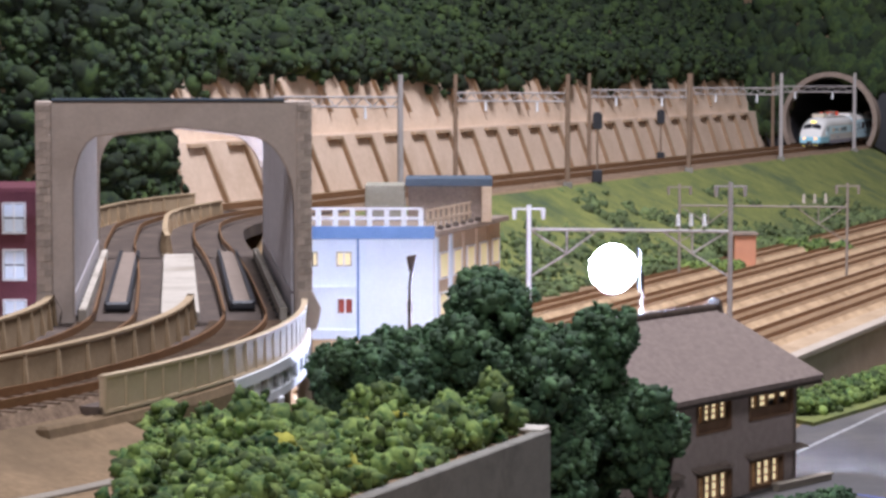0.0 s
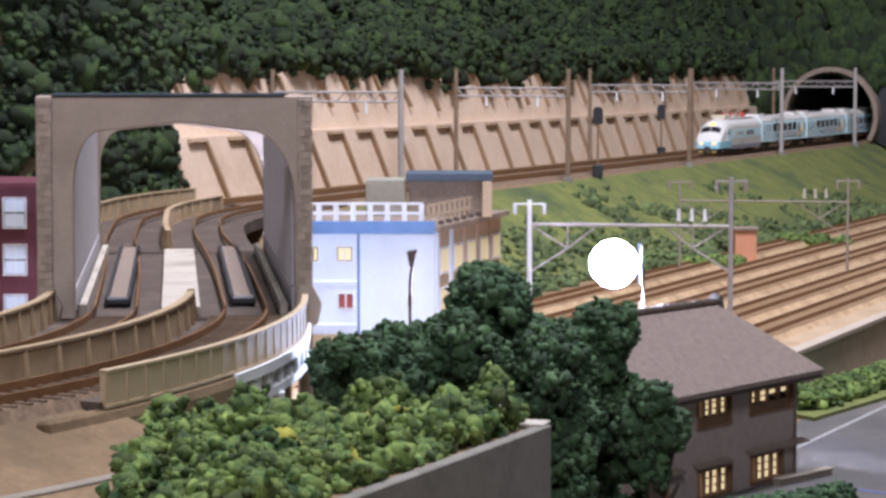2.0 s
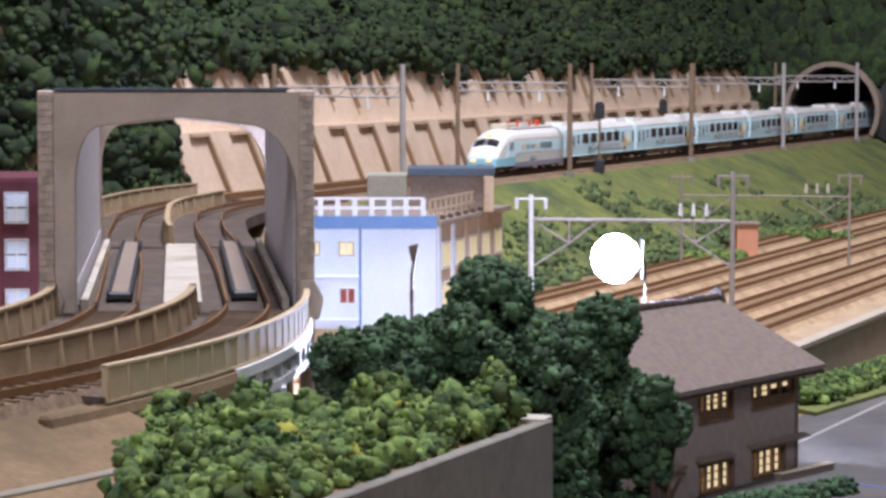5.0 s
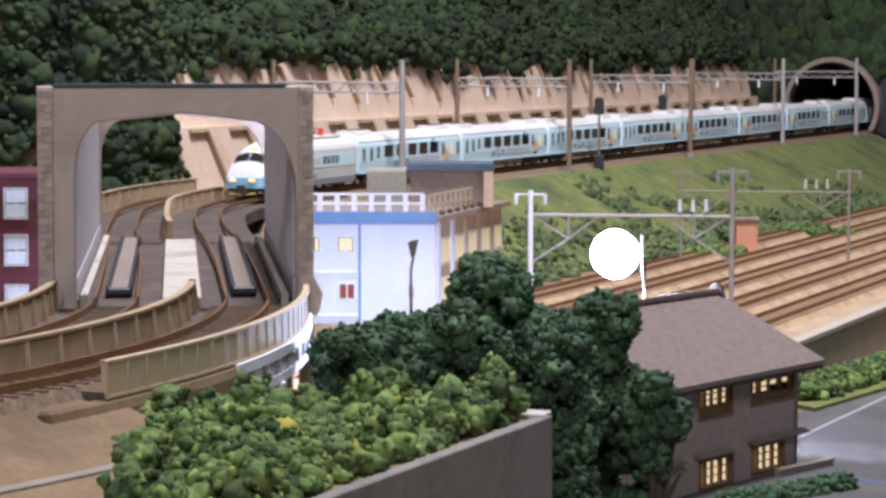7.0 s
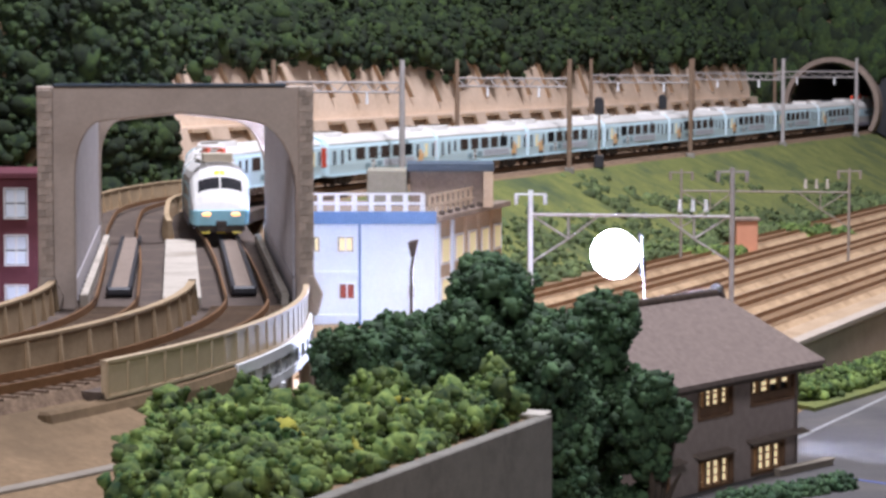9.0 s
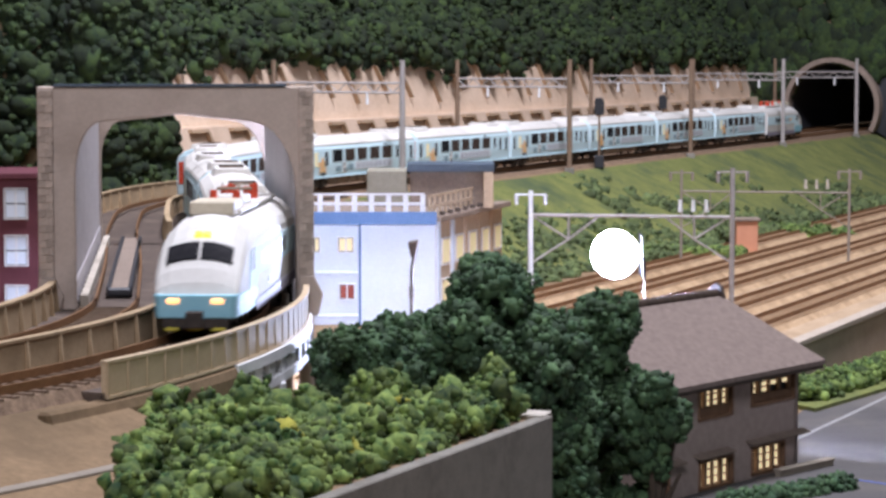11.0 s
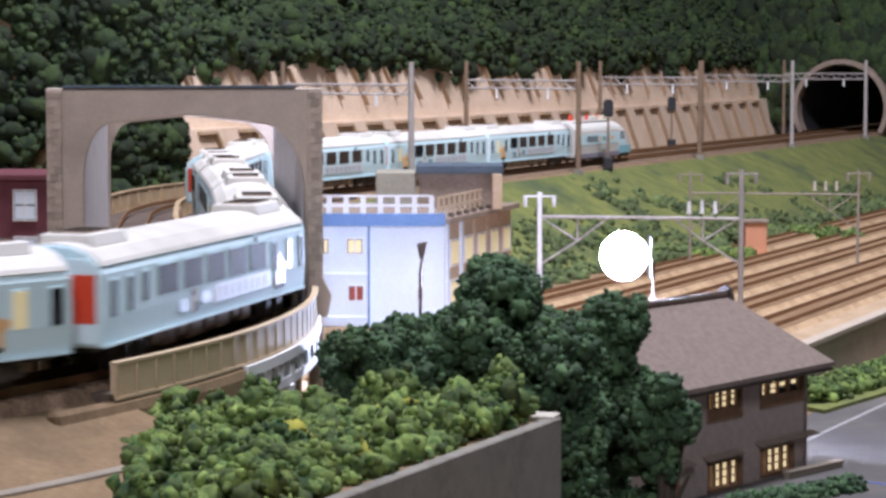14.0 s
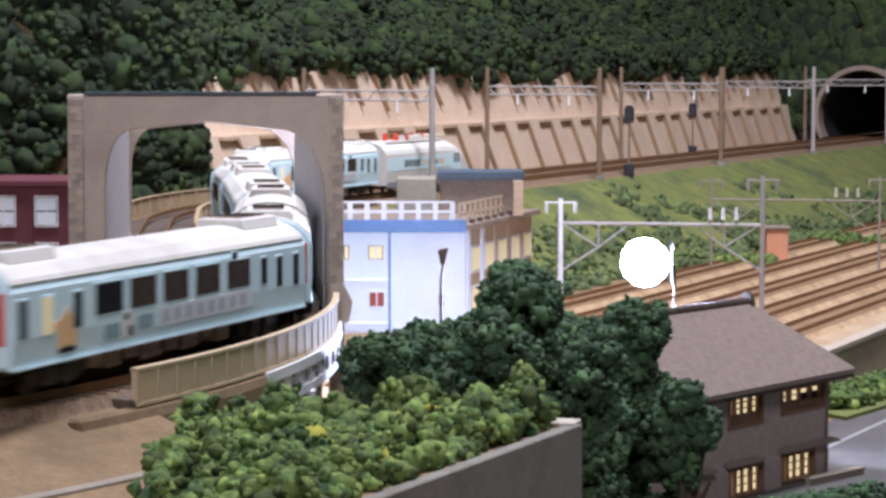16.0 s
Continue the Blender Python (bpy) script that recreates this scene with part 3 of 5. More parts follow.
def girder(s0, s1, off, z0, z1, label, pitch=2.3, foot=0.32, mat="girder"):
    """A plate girder along the line, with flanges and stiffener ribs."""
    th = thing("parapet_girder", label, "girder", "viaduct girders")
    web = Shape().sweep(track_line(s0, s1, off, 1.0), [(-0.09, z0), (0.09, z0), (0.09, z1), (-0.09, z1)])
    part("web", web, M[mat], th)
    lip = min(0.16, foot + 0.01)
    for z in (z0, z1 - 0.08):
        part("flange", Shape().sweep(track_line(s0, s1, off, 1.0), [(-lip, z), (lip, z), (lip, z + 0.1), (-lip, z + 0.1)]), M[mat], th)
    rib = mesh_of("stiffener", Shape().slab([(-foot, z0), (foot, z0), (min(foot, 0.14), z1 - 0.05), (-min(foot, 0.14), z1 - 0.05)], -0.06, 0.06), M[mat])
    s = s0 + 0.3
    while s < s1:
        _, x, y, a = spot(s)
        ob = new("stiffener", rib)
        ob.parent = th
        ob.matrix_basis = P(x - math.cos(radians(a)) * off, y - math.sin(radians(a)) * off, rise(s), 0, 0, a)
        s += pitch
    return th


S1 = S_BRIDGE1
girder(S1 + 1, S1 + 60, GAP / 2 - 0.45, 11.25, 12.75, "tan plate girder parapet between the two tracks")
girder(S1 + 1, S1 + 60, GAP + 2.6, 11.25, 12.75, "tan plate girder parapet beside the outer track")
# uses the lightened plastic, as the floodlight falls on this parapet
girder(S1 - 1, S1 + 27, -2.45, 11.3, 12.5, "tan plate girder parapet lit by the floodlight", 1.15, 0.12, "litgirder")
girder(186, S_BRIDGE0 - 1, GAP + 2.6, 11.5, 12.9, "curved tan parapet girder behind the bridge")
girder(192, S_BRIDGE0 - 2, GAP / 2, 11.5, 12.7, "curved tan parapet girder between the tracks")


def viaduct():
    th = thing("viaduct", "curved railway viaduct deck on piers", "viaduct", kind="structure")
    part("deck_slab", Shape().sweep(track_line(180, S1 + 27, GAP / 2), [(-5.2, 10.7), (5.2, 10.7), (5.2, 11.5), (-5.2, 11.5)]), M["deck"], th)
    for s in (196, 218, 241, 277.8):
        _, x, y, a = spot(s)
        m = P(x - math.cos(radians(a)) * GAP / 2, y - math.sin(radians(a)) * GAP / 2, 0, 0, 0, a)
        part("pier", Shape().box(-4.6, -1.2, 0.5, 4.6, 1.2, 10.75), M["portal"], th, m=m, bevel=0.15)


viaduct()


# ---- portal bridge ----
def bridge():
    th = thing("portal_bridge", "grey-brown double-track bridge with arched end portals", "bridge")
    _, xf, yf, a = spot(S1)
    _, xr, yr, _ = spot(S_BRIDGE0)
    off = GAP / 2 + 0.2
    L = S1 - S_BRIDGE0
    m = P(xf - math.cos(radians(a)) * off, yf - math.sin(radians(a)) * off, 0.55, 0, 0, a)   # local +y runs back along the bridge
    W, w, top, beam = 5.4, 0.8, 20.8, 1.2

    def frame_shape(y0, y1, top=20.8, b=beam):
        def arc(edge, rx, rz):
            turn = [i / 8 * math.pi / 2 for i in range(9)]
            return [(edge - math.copysign(rx, edge) * (1 - math.cos(t)), top - b - rz - 0.25 + rz * math.sin(t)) for t in turn]

        right, left = W - w + 0.4, -(W - w - 0.4)
        pts = [(right, 11.5)] + arc(right, 2.0, 3.0) + [(0.2, top - b + 0.1)] + arc(left, 1.2, 2.3)[::-1] + [(left, 11.5), (-W, 11.5), (-W, top), (W, top), (W, 11.5)]
        return Shape().slab(pts, y0, y1)

    part("portal_frame", frame_shape(-0.6, 0.6), M["portal"], th, "stone-coloured arched portal", m=m, bevel=0.05)
    part("portal_frame", frame_shape(L - 0.6, L + 0.6, 19.9), M["portal"], th, "stone-coloured arched portal", m=m, bevel=0.05)
    part("cap", Shape().box(-W + 0.35, -0.75, top, W - 0.8, 0.7, top + 0.1), M["greyblue"], th, "dark cap strip", m=m)
    for x in (-W + 0.85, W - 0.2):
        part("bottom_chord", Shape().box(x - 0.3, 0.6, 11.5, x + 0.3, L - 0.6, 12.6), M["post"], th, m=m, bevel=0.04)
        part("top_chord", Shape().box(x - 0.25, 0.6, 19.4, x + 0.25, L - 0.6, 19.9), M["post"], th, m=m, bevel=0.04)
        n = 15
        for i in range(1, n):
            y = L * i / n
            part("post", Shape().box(x - 0.28, y - 0.6, 12.6, x + 0.28, y + 0.6, 19.4), M["post"], th, m=m, bevel=0.04)
    # added plate that keeps the floodlight off the left inner wall
    part("light_block_plate", Shape().box(W - 0.12, 0.6, 12.6, W - 0.02, L - 3.4, 19.4), M["post"], th, "grey plate behind the posts, added to block light", m=m)
    for x in (-W, W):
        part("pilaster", Shape().box(x - 0.32, -0.85, 4, x + 0.32, -0.4, top + 0.02), M["portal"], th, m=m, bevel=0.06)
        part("corbel", Shape().slab([(x - 0.5, 11.2), (x + 0.5, 11.2), (x + 0.7, 12.1), (x + 0.3, 12.9), (x - 0.3, 12.9)], -0.95, 0.3), M["portal"], th, m=m, bevel=0.05)
    block = mesh_of("block", Shape().box(-0.16, -0.03, -0.15, 0.16, 0.03, 0.15), M["quoin"], bevel=0.02)
    for x in (-W, W):
        for k in range(26):
            for g in ((-0.15, 0.16) if k % 2 else (0.0,)):
                ob = new("block", block)
                ob.parent = th
                ob.matrix_basis = m @ P(x + g, -0.865, 12.75 + 0.31 * k)
    part("walkway", Shape().box(-0.62, 0.8, 11.5, 1.02, L - 2, 11.85), M["plate"], th, "pale walkway plate", m=m, bevel=0.03)
    for x in (-W + 1.5, W - 0.85):
        part("kerb_strip", Shape().box(x - 0.16, 0.2, 11.5, x + 0.16, L - 1, 12.05), M["plate"], th, "pale edge strip", m=m, bevel=0.03)
    for x in (0.2 - GAP / 2, 0.2 + GAP / 2):
        part("track_trough", Shape().box(x - 0.38, 4.3, 11.6, x + 0.38, L - 1, 11.9), M["trough"], th, m=m)
        part("guard_rail_end", Shape().slab([(-0.56, 11.6), (0.56, 11.6), (0.56, 12.0), (-0.56, 12.0)], 3.9, 4.15), M["darkrail"], th, "black guard rail end", m=m @ P(x, 0, 0), bevel=0.1)
        for k in range(14):
            part("tread", Shape().box(-0.32, 0, 0, 0.32, 0.7, 0.1), M["under"], th, "dark walkway tread", m=m @ P(x + (1.65 if x > 0.2 else -1.65), 1.0 + k * 2.4, 11.6))
        for g in (-0.47, 0.47):
            part("guard_rail", Shape().box(x + g - 0.09, 4.15, 11.6, x + g + 0.09, L - 1, 12.0), M["darkrail"], th, "black guard rail", m=m)
    return th


bridge()


# ---- near plateau ----
EDGE = [(3.3, 85.6), (-3.65, 69.5), (-12.5, 49), (-20.5, 30), (-110, 30), (-110, 92), (-16, 92), (-6, 89)]


def plateau():
    th = thing("near_plateau", "raised sandy ground behind a grey concrete wall", "ground", kind="structure")
    part("earth", Shape().plan(EDGE, 0.9, 10.2), M["tan"], th)
    for (xa, ya), (xb, yb) in zip(EDGE[:3], EDGE[1:4]):
        d = Vector((xb - xa, yb - ya, 0)).normalized()
        n = Vector((-d.y, d.x, 0)) * 0.5
        if n.x < 0:
            n = -n
        part("concrete_wall", Shape().plan([(xa, ya), (xb, yb), (xb + n.x, yb + n.y), (xa + n.x, ya + n.y)], 0.9, 10.32), M["concrete"], th, "grey concrete wall", bevel=0.04)
    part("coping", Shape().plan([(3.45, 85.0), (3.75, 86.1), (-6, 89.6), (-6.2, 88.6)], 10.0, 10.4), M["coping"], th, "pale wall coping", bevel=0.03)


plateau()


def ivy():
    rng = np.random.default_rng(21)
    c, r, cy, ry = [], [], [], []
    for _ in range(6800):
        px, d = rng.uniform(170, 940), rng.uniform(66, 89)
        x = (px - 784) / FOCAL * d
        edge = 2.95 + (d - 85.6) * 0.43
        if x > edge - 0.2 or d > 88.5 - max(0, (x + 2)) * 0.35:
            continue
        if px < np.interp(d, (66, 72, 80, 84, 87, 89), (215, 225, 180, 205, 270, 400)) + 40 * noise.noise(Vector((d * 0.35, x, 0))):
            continue
        h = 10.3 + 0.7 * noise.noise(Vector((x * 0.35, d * 0.22, 5))) + 0.25 * min(1, (edge - x) / 4)
        rr = rng.uniform(0.13, 0.28) + 0.34 * rng.random() ** 3
        h -= 0.55 * min(1, max(0, (d - 80) / 5)) if -7.4 < x < -3 else 0.0
        h += rng.uniform(-0.35, 0.35) + 1.25 * noise.noise(Vector((x * 0.85, d * 0.6, 2)))
        if noise.noise(Vector((x * 0.5, d * 0.4, 11))) > 0.52:
            cy.append((x, d, h)), ry.append(rr)
        else:
            c.append((x, d, h)), r.append(rr)
    ob = fluffy("ivy_bushes", c, r, M["ivy"], crumbs=6, level=1, seed=3)
    tagged(ob, "light green foam bushes covering the raised ground", "bushes", kind="stuff")
    if cy:
        tagged(fluffy("yellow_bushes", cy, ry, M["ivy_yellow"], crumbs=11, seed=4), "yellow-green foam bushes among the ivy", "bushes", kind="stuff")


ivy()


# ---- trees ----
def tree(px, py_top, d, width, base, lobes, seed, label, low=0.22):
    """A foam tree: tapered trunk, limbs, and a crown of crumbly clumps on several lobes."""
    x, y, zt = at(px, py_top, d)
    rng = np.random.default_rng(seed)
    th = thing("tree", label, "tree", "foam trees", m=P(x, y, base))
    h = (zt - base) * 1.08
    tr = Shape().rod((0, 0, 0), (0, 0, h * 0.55), 0.45, 0.28)
    for k in range(5):
        a = rng.uniform(0, 6.28)
        tr.rod((0, 0, h * 0.3), (width * 0.3 * math.cos(a), width * 0.3 * math.sin(a), h * rng.uniform(0.5, 0.8)), 0.2, 0.08, 6)
    part("trunk", tr, M["bark"], th, "brown trunk")
    c, r = [], []
    for k in range(lobes):
        a, q = rng.uniform(0, 6.28), math.sqrt(rng.uniform(0, 1))
        hz = rng.uniform(low, 0.9)
        if k == 0:
            q, hz = 0.0, 0.85
        rad = width * 0.5 * q * (1.15 - 0.65 * hz)
        lc = np.array((rad * math.cos(a), rad * math.sin(a), h * hz))
        lr = rng.uniform(0.14, 0.24) * width
        lr = min(lr, h - lc[2])
        for _ in range(int(20 + 32 * lr)):
            p = rng.normal(size=3)
            p /= np.linalg.norm(p)
            c.append(lc + p * lr * rng.uniform(0.7, 1.0))
            r.append(rng.uniform(0.2, 0.42))
    fluffy("crown", c, r, M["tree"], th, crumbs=7, level=1, seed=seed, label="dark green foam crown")
    return th


tree(1050, 522, 102, 5.0, 1, 30, 31, "tall dark green foam tree in front of the floodlight")
tree(880, 472, 96.5, 5.8, 1, 26, 32, "tall dark green foam tree beside the pale blue building")
tree(960, 560, 97, 5.2, 1, 22, 36, "dark green foam tree in a dense row")
tree(780, 556, 96, 5.0, 1, 20, 33, "dark green foam tree behind the raised bushes")
tree(645, 592, 94, 4.2, 1, 18, 34, "dark green foam tree behind the raised bushes")
tree(582, 570, 96.5, 1.9, 1, 14, 35, "small dark green foam tree beside the bridge pier")
tree(705, 578, 94.5, 4.0, 1, 16, 38, "dark green foam tree behind the raised bushes")
tree(1160, 668, 100, 3.4, 1, 12, 37, "dark green foam tree beside the house wall", 0.55)


# ---- pale blue building ----
def box_part(name, mat, th, b, m, label="", bevel=0.02):
    return part(name, Shape().box(*b), M[mat], th, label, bevel=bevel, m=m)


def pane_window(th, m, x0, z0, x1, z1, y, pane, cols=1, rows=1, frame_mat="white"):
    """A window set in a wall that faces -y: frame, panes and bars."""
    w = part("window", Shape().box(x0, y - 0.06, z0, x1, y + 0.12, z1), M["black"], th, m=m)
    cw, rh = (x1 - x0) / cols, (z1 - z0) / rows
    for i in range(cols):
        for j in range(rows):
            part("pane", Shape().box(x0 + cw * i + 0.05, y - 0.09, z0 + rh * j + 0.05, x0 + cw * (i + 1) - 0.05, y - 0.05, z0 + rh * (j + 1) - 0.05), M[pane], w)
    fr = Shape().box(x0 - 0.08, y - 0.14, z0 - 0.08, x0, y + 0.02, z1 + 0.08).box(x1, y - 0.14, z0 - 0.08, x1 + 0.08, y + 0.02, z1 + 0.08)
    fr.box(x0, y - 0.14, z1, x1, y + 0.02, z1 + 0.08).box(x0, y - 0.14, z0 - 0.08, x1, y + 0.02, z0)
    for i in range(1, cols):
        fr.box(x0 + cw * i - 0.05, y - 0.13, z0, x0 + cw * i + 0.05, y - 0.04, z1)
    part("window_frame", fr, M[frame_mat], w)
    return w


def blue_building():
    th = thing("town_building", "two-storey pale blue building with a railed flat roof", "building")
    m = P(-0.5, 170, 4.4)
    box_part("front_wall", "facade", th, (-11, 0, 0, 0, 0.4, 7.0), m, "pale blue front wall")
    part("side_wall", Shape().plan([(0, 0.4), (4.9, 18), (4.5, 18), (-0.4, 0.4)], 0, 7.0), M["cream"], th, "cream side wall", m=m)
    box_part("back_wall", "cream", th, (-11, 17.6, 0, 4.5, 18, 7.0), m)
    box_part("end_wall", "cream", th, (-11, 0.4, 0, -10.6, 17.6, 7.0), m)
    part("roof", Shape().plan([(-11.3, -0.25), (0.35, -0.25), (5.6, 18.4), (-11.3, 18.4)], 7.0, 7.4), M["slab"], th, "brown flat roof", m=m, bevel=0.04)
    box_part("fascia", "blue", th, (-11.3, -0.4, 6.85, 0.06, -0.252, 7.72), m, "blue fascia band")
    # joints and pilaster lines of the front
    for x in (-5.15, -10.2):
        box_part("pilaster", "blue", th, (x - 0.08, -0.1, 0, x + 0.08, 0.02, 6.85), m)
    for z in (3.55, 0.6):
        box_part("string_course", "facade", th, (-10.9, -0.12, z - 0.1, -5.25, 0.02, z + 0.1), m)
    for x0, z0, x1, z1, pane in ((-6.95, 4.75, -5.5, 6.1, "litpane"), (-8.6, 4.75, -7.8, 6.1, "litpane"), (-6.85, 1.55, -5.45, 2.9, "redcurtain"),
                                 (-2.15, 1.6, -1.4, 2.8, "redcurtain")):
        pane_window(th, m, x0 + 0.35, z0 + 0.25, x1 - 0.1, z1 - 0.15, 0, pane, 2 if x1 - x0 > 1.2 else 1)
    # side windows between pale piers
    d = Vector((4.9, 17.6, 0)).normalized()
    ms = m @ P(0.02, 0.4, 0) @ Matrix.Rotation(math.atan2(d.y, d.x), 4, "Z")
    for k in range(5):
        box_part("pier", "facade" if k < 2 else "cream", th, (0.1 + 3.6 * k, -0.16, 0, 0.7 + 3.6 * k, 0.02, 6.9), ms)
        for z in (1.2, 4.0):
            pane_window(th, ms, 1.2 + 3.6 * k, z, 3.2 + 3.6 * k, z + 1.7, 0, "litpane", 1)
    # roof railings with two rows of openings
    rl = Shape().box(-11, 0, 0, -0.2, 0.12, 0.16).box(-11, 0, 0.72, -0.2, 0.12, 0.92).box(-11, 0, 1.4, -0.2, 0.12, 1.55)
    for k in range(10):
        rl.box(-10.9 + k * 1.16, 0.02, 0.1, -10.55 + k * 1.16, 0.1, 1.45)
    part("railing", rl, M["white"], th, "white panel railing", m=m @ P(-0.6, 0.2, 7.4))
    rs = Shape().box(0, 0, 0.5, 14, 0.12, 0.7).box(0, 0, 1.25, 14, 0.12, 1.4)
    for k in range(11):
        rs.box(k * 1.36, 0.0, 0, 0.35 + k * 1.36, 0.12, 1.4)
    part("railing", rs, M["cream"], th, "cream post railing", m=ms @ P(-0.2, 0.4, 7.4))
    for k in range(7):
        part("roof_vent", Shape().rod((0.8 + 2.0 * k, -0.05, 7.55), (0.8 + 2.0 * k, -0.4, 7.5), 0.17, 0.17, 8), M["darkwood"], th, m=ms)
    # stair head
    box_part("stair_head", "slab", th, (-1.9, 11.5, 7.4, 4.0, 16.5, 9.9), m, "brown rooftop stair head")
    box_part("stair_head_roof", "greyblue", th, (-2.1, 11.2, 9.9, 4.2, 16.8, 10.45), m, "dark blue roof slab")
    box_part("tank_room", "greygreen", th, (-5.0, 11.0, 7.4, -2.15, 15.5, 10.0), m, "grey-green rooftop tank room", 0.06)
    box_part("corner_pier", "cream", th, (3.4, 9.6, 7.4, 4.1, 10.4, 9.9), m)
    return th


blue_building()


def brick_building():
    th = thing("brick_building", "dark red brick building with white windows", "building")
    m = P(-26.2, 165, 4.4)
    box_part("front_wall", "brick", th, (-12, 0, 0, 0, 0.4, 10.2), m, "red brick wall")
    box_part("side_wall", "brick", th, (-0.4, 0.4, 0, 0, 9, 10.2), m, "red brick wall")
    box_part("back_wall", "brick", th, (-12, 8.6, 0, -0.4, 9, 10.2), m)
    box_part("end_wall", "brick", th, (-12, 0.4, 0, -11.6, 8.6, 10.2), m)
    box_part("roof", "brick", th, (-12.2, -0.25, 10.2, 0.25, 9.2, 10.55), m, "flat roof with a projecting edge")
    ms = m @ pose(0, 0, 0, 0, 0, 90)
    for z in (1.2, 4.5, 7.6):
        for x in (-2.6, -5.4, -8.2):
            pane_window(th, m, x, z, x + 1.4, z + 1.9, 0, "facade", 2, 2)
        pane_window(th, ms, 1.8, z, 2.9, z + 1.8, 0, "paper", 1)
    return th


brick_building()


# ---- brown house ----
def house():
    th = thing("brown_house", "two-storey grey-brown house with lit lattice windows", "house")
    m = P(18.65, 131, 1.0, 0, 0, 52.6)
    L, D, E, R = 19.0, 11.0, 5.9, 8.45
    holes = [(-10.0, 3.6, -6.7, 5.25), (-4.9, 3.75, -0.4, 5.35), (-15.3, 0.1, -12.6, 1.55), (-9.9, 0.1, -6.6, 1.6), (-4.8, 0.2, -1.4, 1.7)]
    # front wall built round its openings
    xs = sorted({-L, 0.0, *[h[0] for h in holes], *[h[2] for h in holes]})
    fw = Shape()
    for a, b in zip(xs, xs[1:]):
        cuts = sorted([(h[1], h[3]) for h in holes if h[0] <= a and h[2] >= b])
        z = 0.0
        for c0, c1 in cuts:
            fw.box(a, 0, z, b, 0.4, c0)
            z = c1
        fw.box(a, 0, z, b, 0.4, E)
    part("front_wall", fw, M["housewall"], th, "grey-brown rendered wall", m=m, weld=True)
    gable = [(0, 0), (D, 0), (D, E), (D / 2, R - 0.25), (0, E)]
    mg = m @ pose(0, 0, 0, 0, 0, 90)
    part("gable_wall", Shape().slab([(x, z) for x, z in gable], 0, 0.4), M["housewall"], th, m=mg)
    part("gable_wall", Shape().slab([(x, z) for x, z in gable], L - 0.4, L), M["housewall"], th, m=mg)
    box_part("back_wall", "housewall", th, (-L + 0.4, D - 0.4, 0, -0.4, D, E), m)
    # roof
    sl = (R - E + 0.35) / (D / 2)
    for sgn, nm in ((1, "roof_slope"), (-1, "roof_slope")):
        y0, y1 = (-1.1, D / 2) if sgn > 0 else (D + 1.1, D / 2)
        z0, z1 = E - 0.42, R + 0.1
        poly = Shape()
        for x in (-L - 0.9, 0.9):
            poly.v += [(x, y0, z0), (x, y1, z1), (x, y1, z1 + 0.3), (x, y0, z0 + 0.25)]
        poly.f = [(0, 1, 2, 3), (7, 6, 5, 4), (0, 4, 5, 1), (1, 5, 6, 2), (2, 6, 7, 3), (3, 7, 4, 0)]
        part(nm, poly, M["houseroof"], th, "brown sanded roof slope", m=m)
    box_part("eave_board", "darkwood", th, (-L - 0.85, -1.0, E - 0.62, 0.85, -0.8, E - 0.38), m, "dark eave board")
    ridge = Shape().rod((-L - 0.9, D / 2, R + 0.42), (0.8, D / 2, R + 0.42), 0.24, 0.24, 10)
    for k in range(26):
        ridge.rod((-L - 0.6 + k * 0.78, D / 2, R + 0.42), (-L - 0.3 + k * 0.78, D / 2, R + 0.42), 0.27, 0.27, 10)
    part("ridge", ridge, M["darkwood"], th, "dark tiled ridge", m=m)
    part("ridge_end", Shape().slab([(-0.55, 0), (0.55, 0), (0.35, 0.75), (0, 0.95), (-0.35, 0.75)], 0, 0.3), M["darkwood"], th, "dark ridge-end tile", m=m @ P(0.95, D / 2, R + 0.05, 0, 0, 90), bevel=0.05)
    # lattice windows
    for k, (x0, z0, x1, z1) in enumerate(holes):
        # black backing sheet: the recess's shade is put into its colour
        w = part("window", Shape().box(x0, 0.3, z0, x1, 0.36, z1), M["black"], th, "lit lattice window", m=m)
        fr = Shape()
        for a, b, c, d in ((x0, z0, x1, z0 + 0.14), (x0, z1 - 0.12, x1, z1), (x0, z0, x0 + 0.14, z1), (x1 - 0.14, z0, x1, z1)):
            fr.box(a, -0.08, b, c, 0.3, d)
        part("window_frame", fr, M["wood"], w, "brown timber frame")
        zb = z0 + 0.14
        if k < 2:
            part("sill_panel", Shape().box(x0 + 0.14, 0.1, zb, x1 - 0.14, 0.24, zb + 0.42), M["wood"], w, "brown timber panel")
            zb += 0.45
        n = 2 if x1 - x0 < 3 else 4
        cw = (x1 - x0 - 0.28) / n
        for i in range(n):
            for j in range(3):
                rh = (z1 - 0.16 - zb) / 3
                if k == 1 and i > 1 and j != 1:
                    continue
                part("pane", Shape().box(x0 + 0.2 + cw * i + (0.28 if i % 2 else 0.0), 0.2, zb + rh * j + 0.06, x0 + 0.14 + cw * i + cw * 0.62 + (0.1 if i % 2 else 0), 0.26, zb + rh * (j + 1) - 0.03), M["paper"], w)
            part("mullion", Shape().box(x0 + 0.14 + cw * (i + 0.68), 0.06, zb, x0 + 0.14 + cw * (i + 0.86), 0.28, z1 - 0.1), M["wood"], w)
    for x0, x1, z in ((-10.4, -7.1, 1.85), (-5.3, 0.5, 1.95), (-14.7, -11.7, 1.85)):
        hood = Shape().slab([(-0.5, -0.06), (-0.5, 0.0), (0.0, 0.16), (0.0, 0.08)], x0, x1)
        hood.v = [(y, x, zz) for x, y, zz in hood.v]
        part("window_hood", hood, M["slab"], th, "small brown hood", m=m @ P(0, 0, z))
    return th


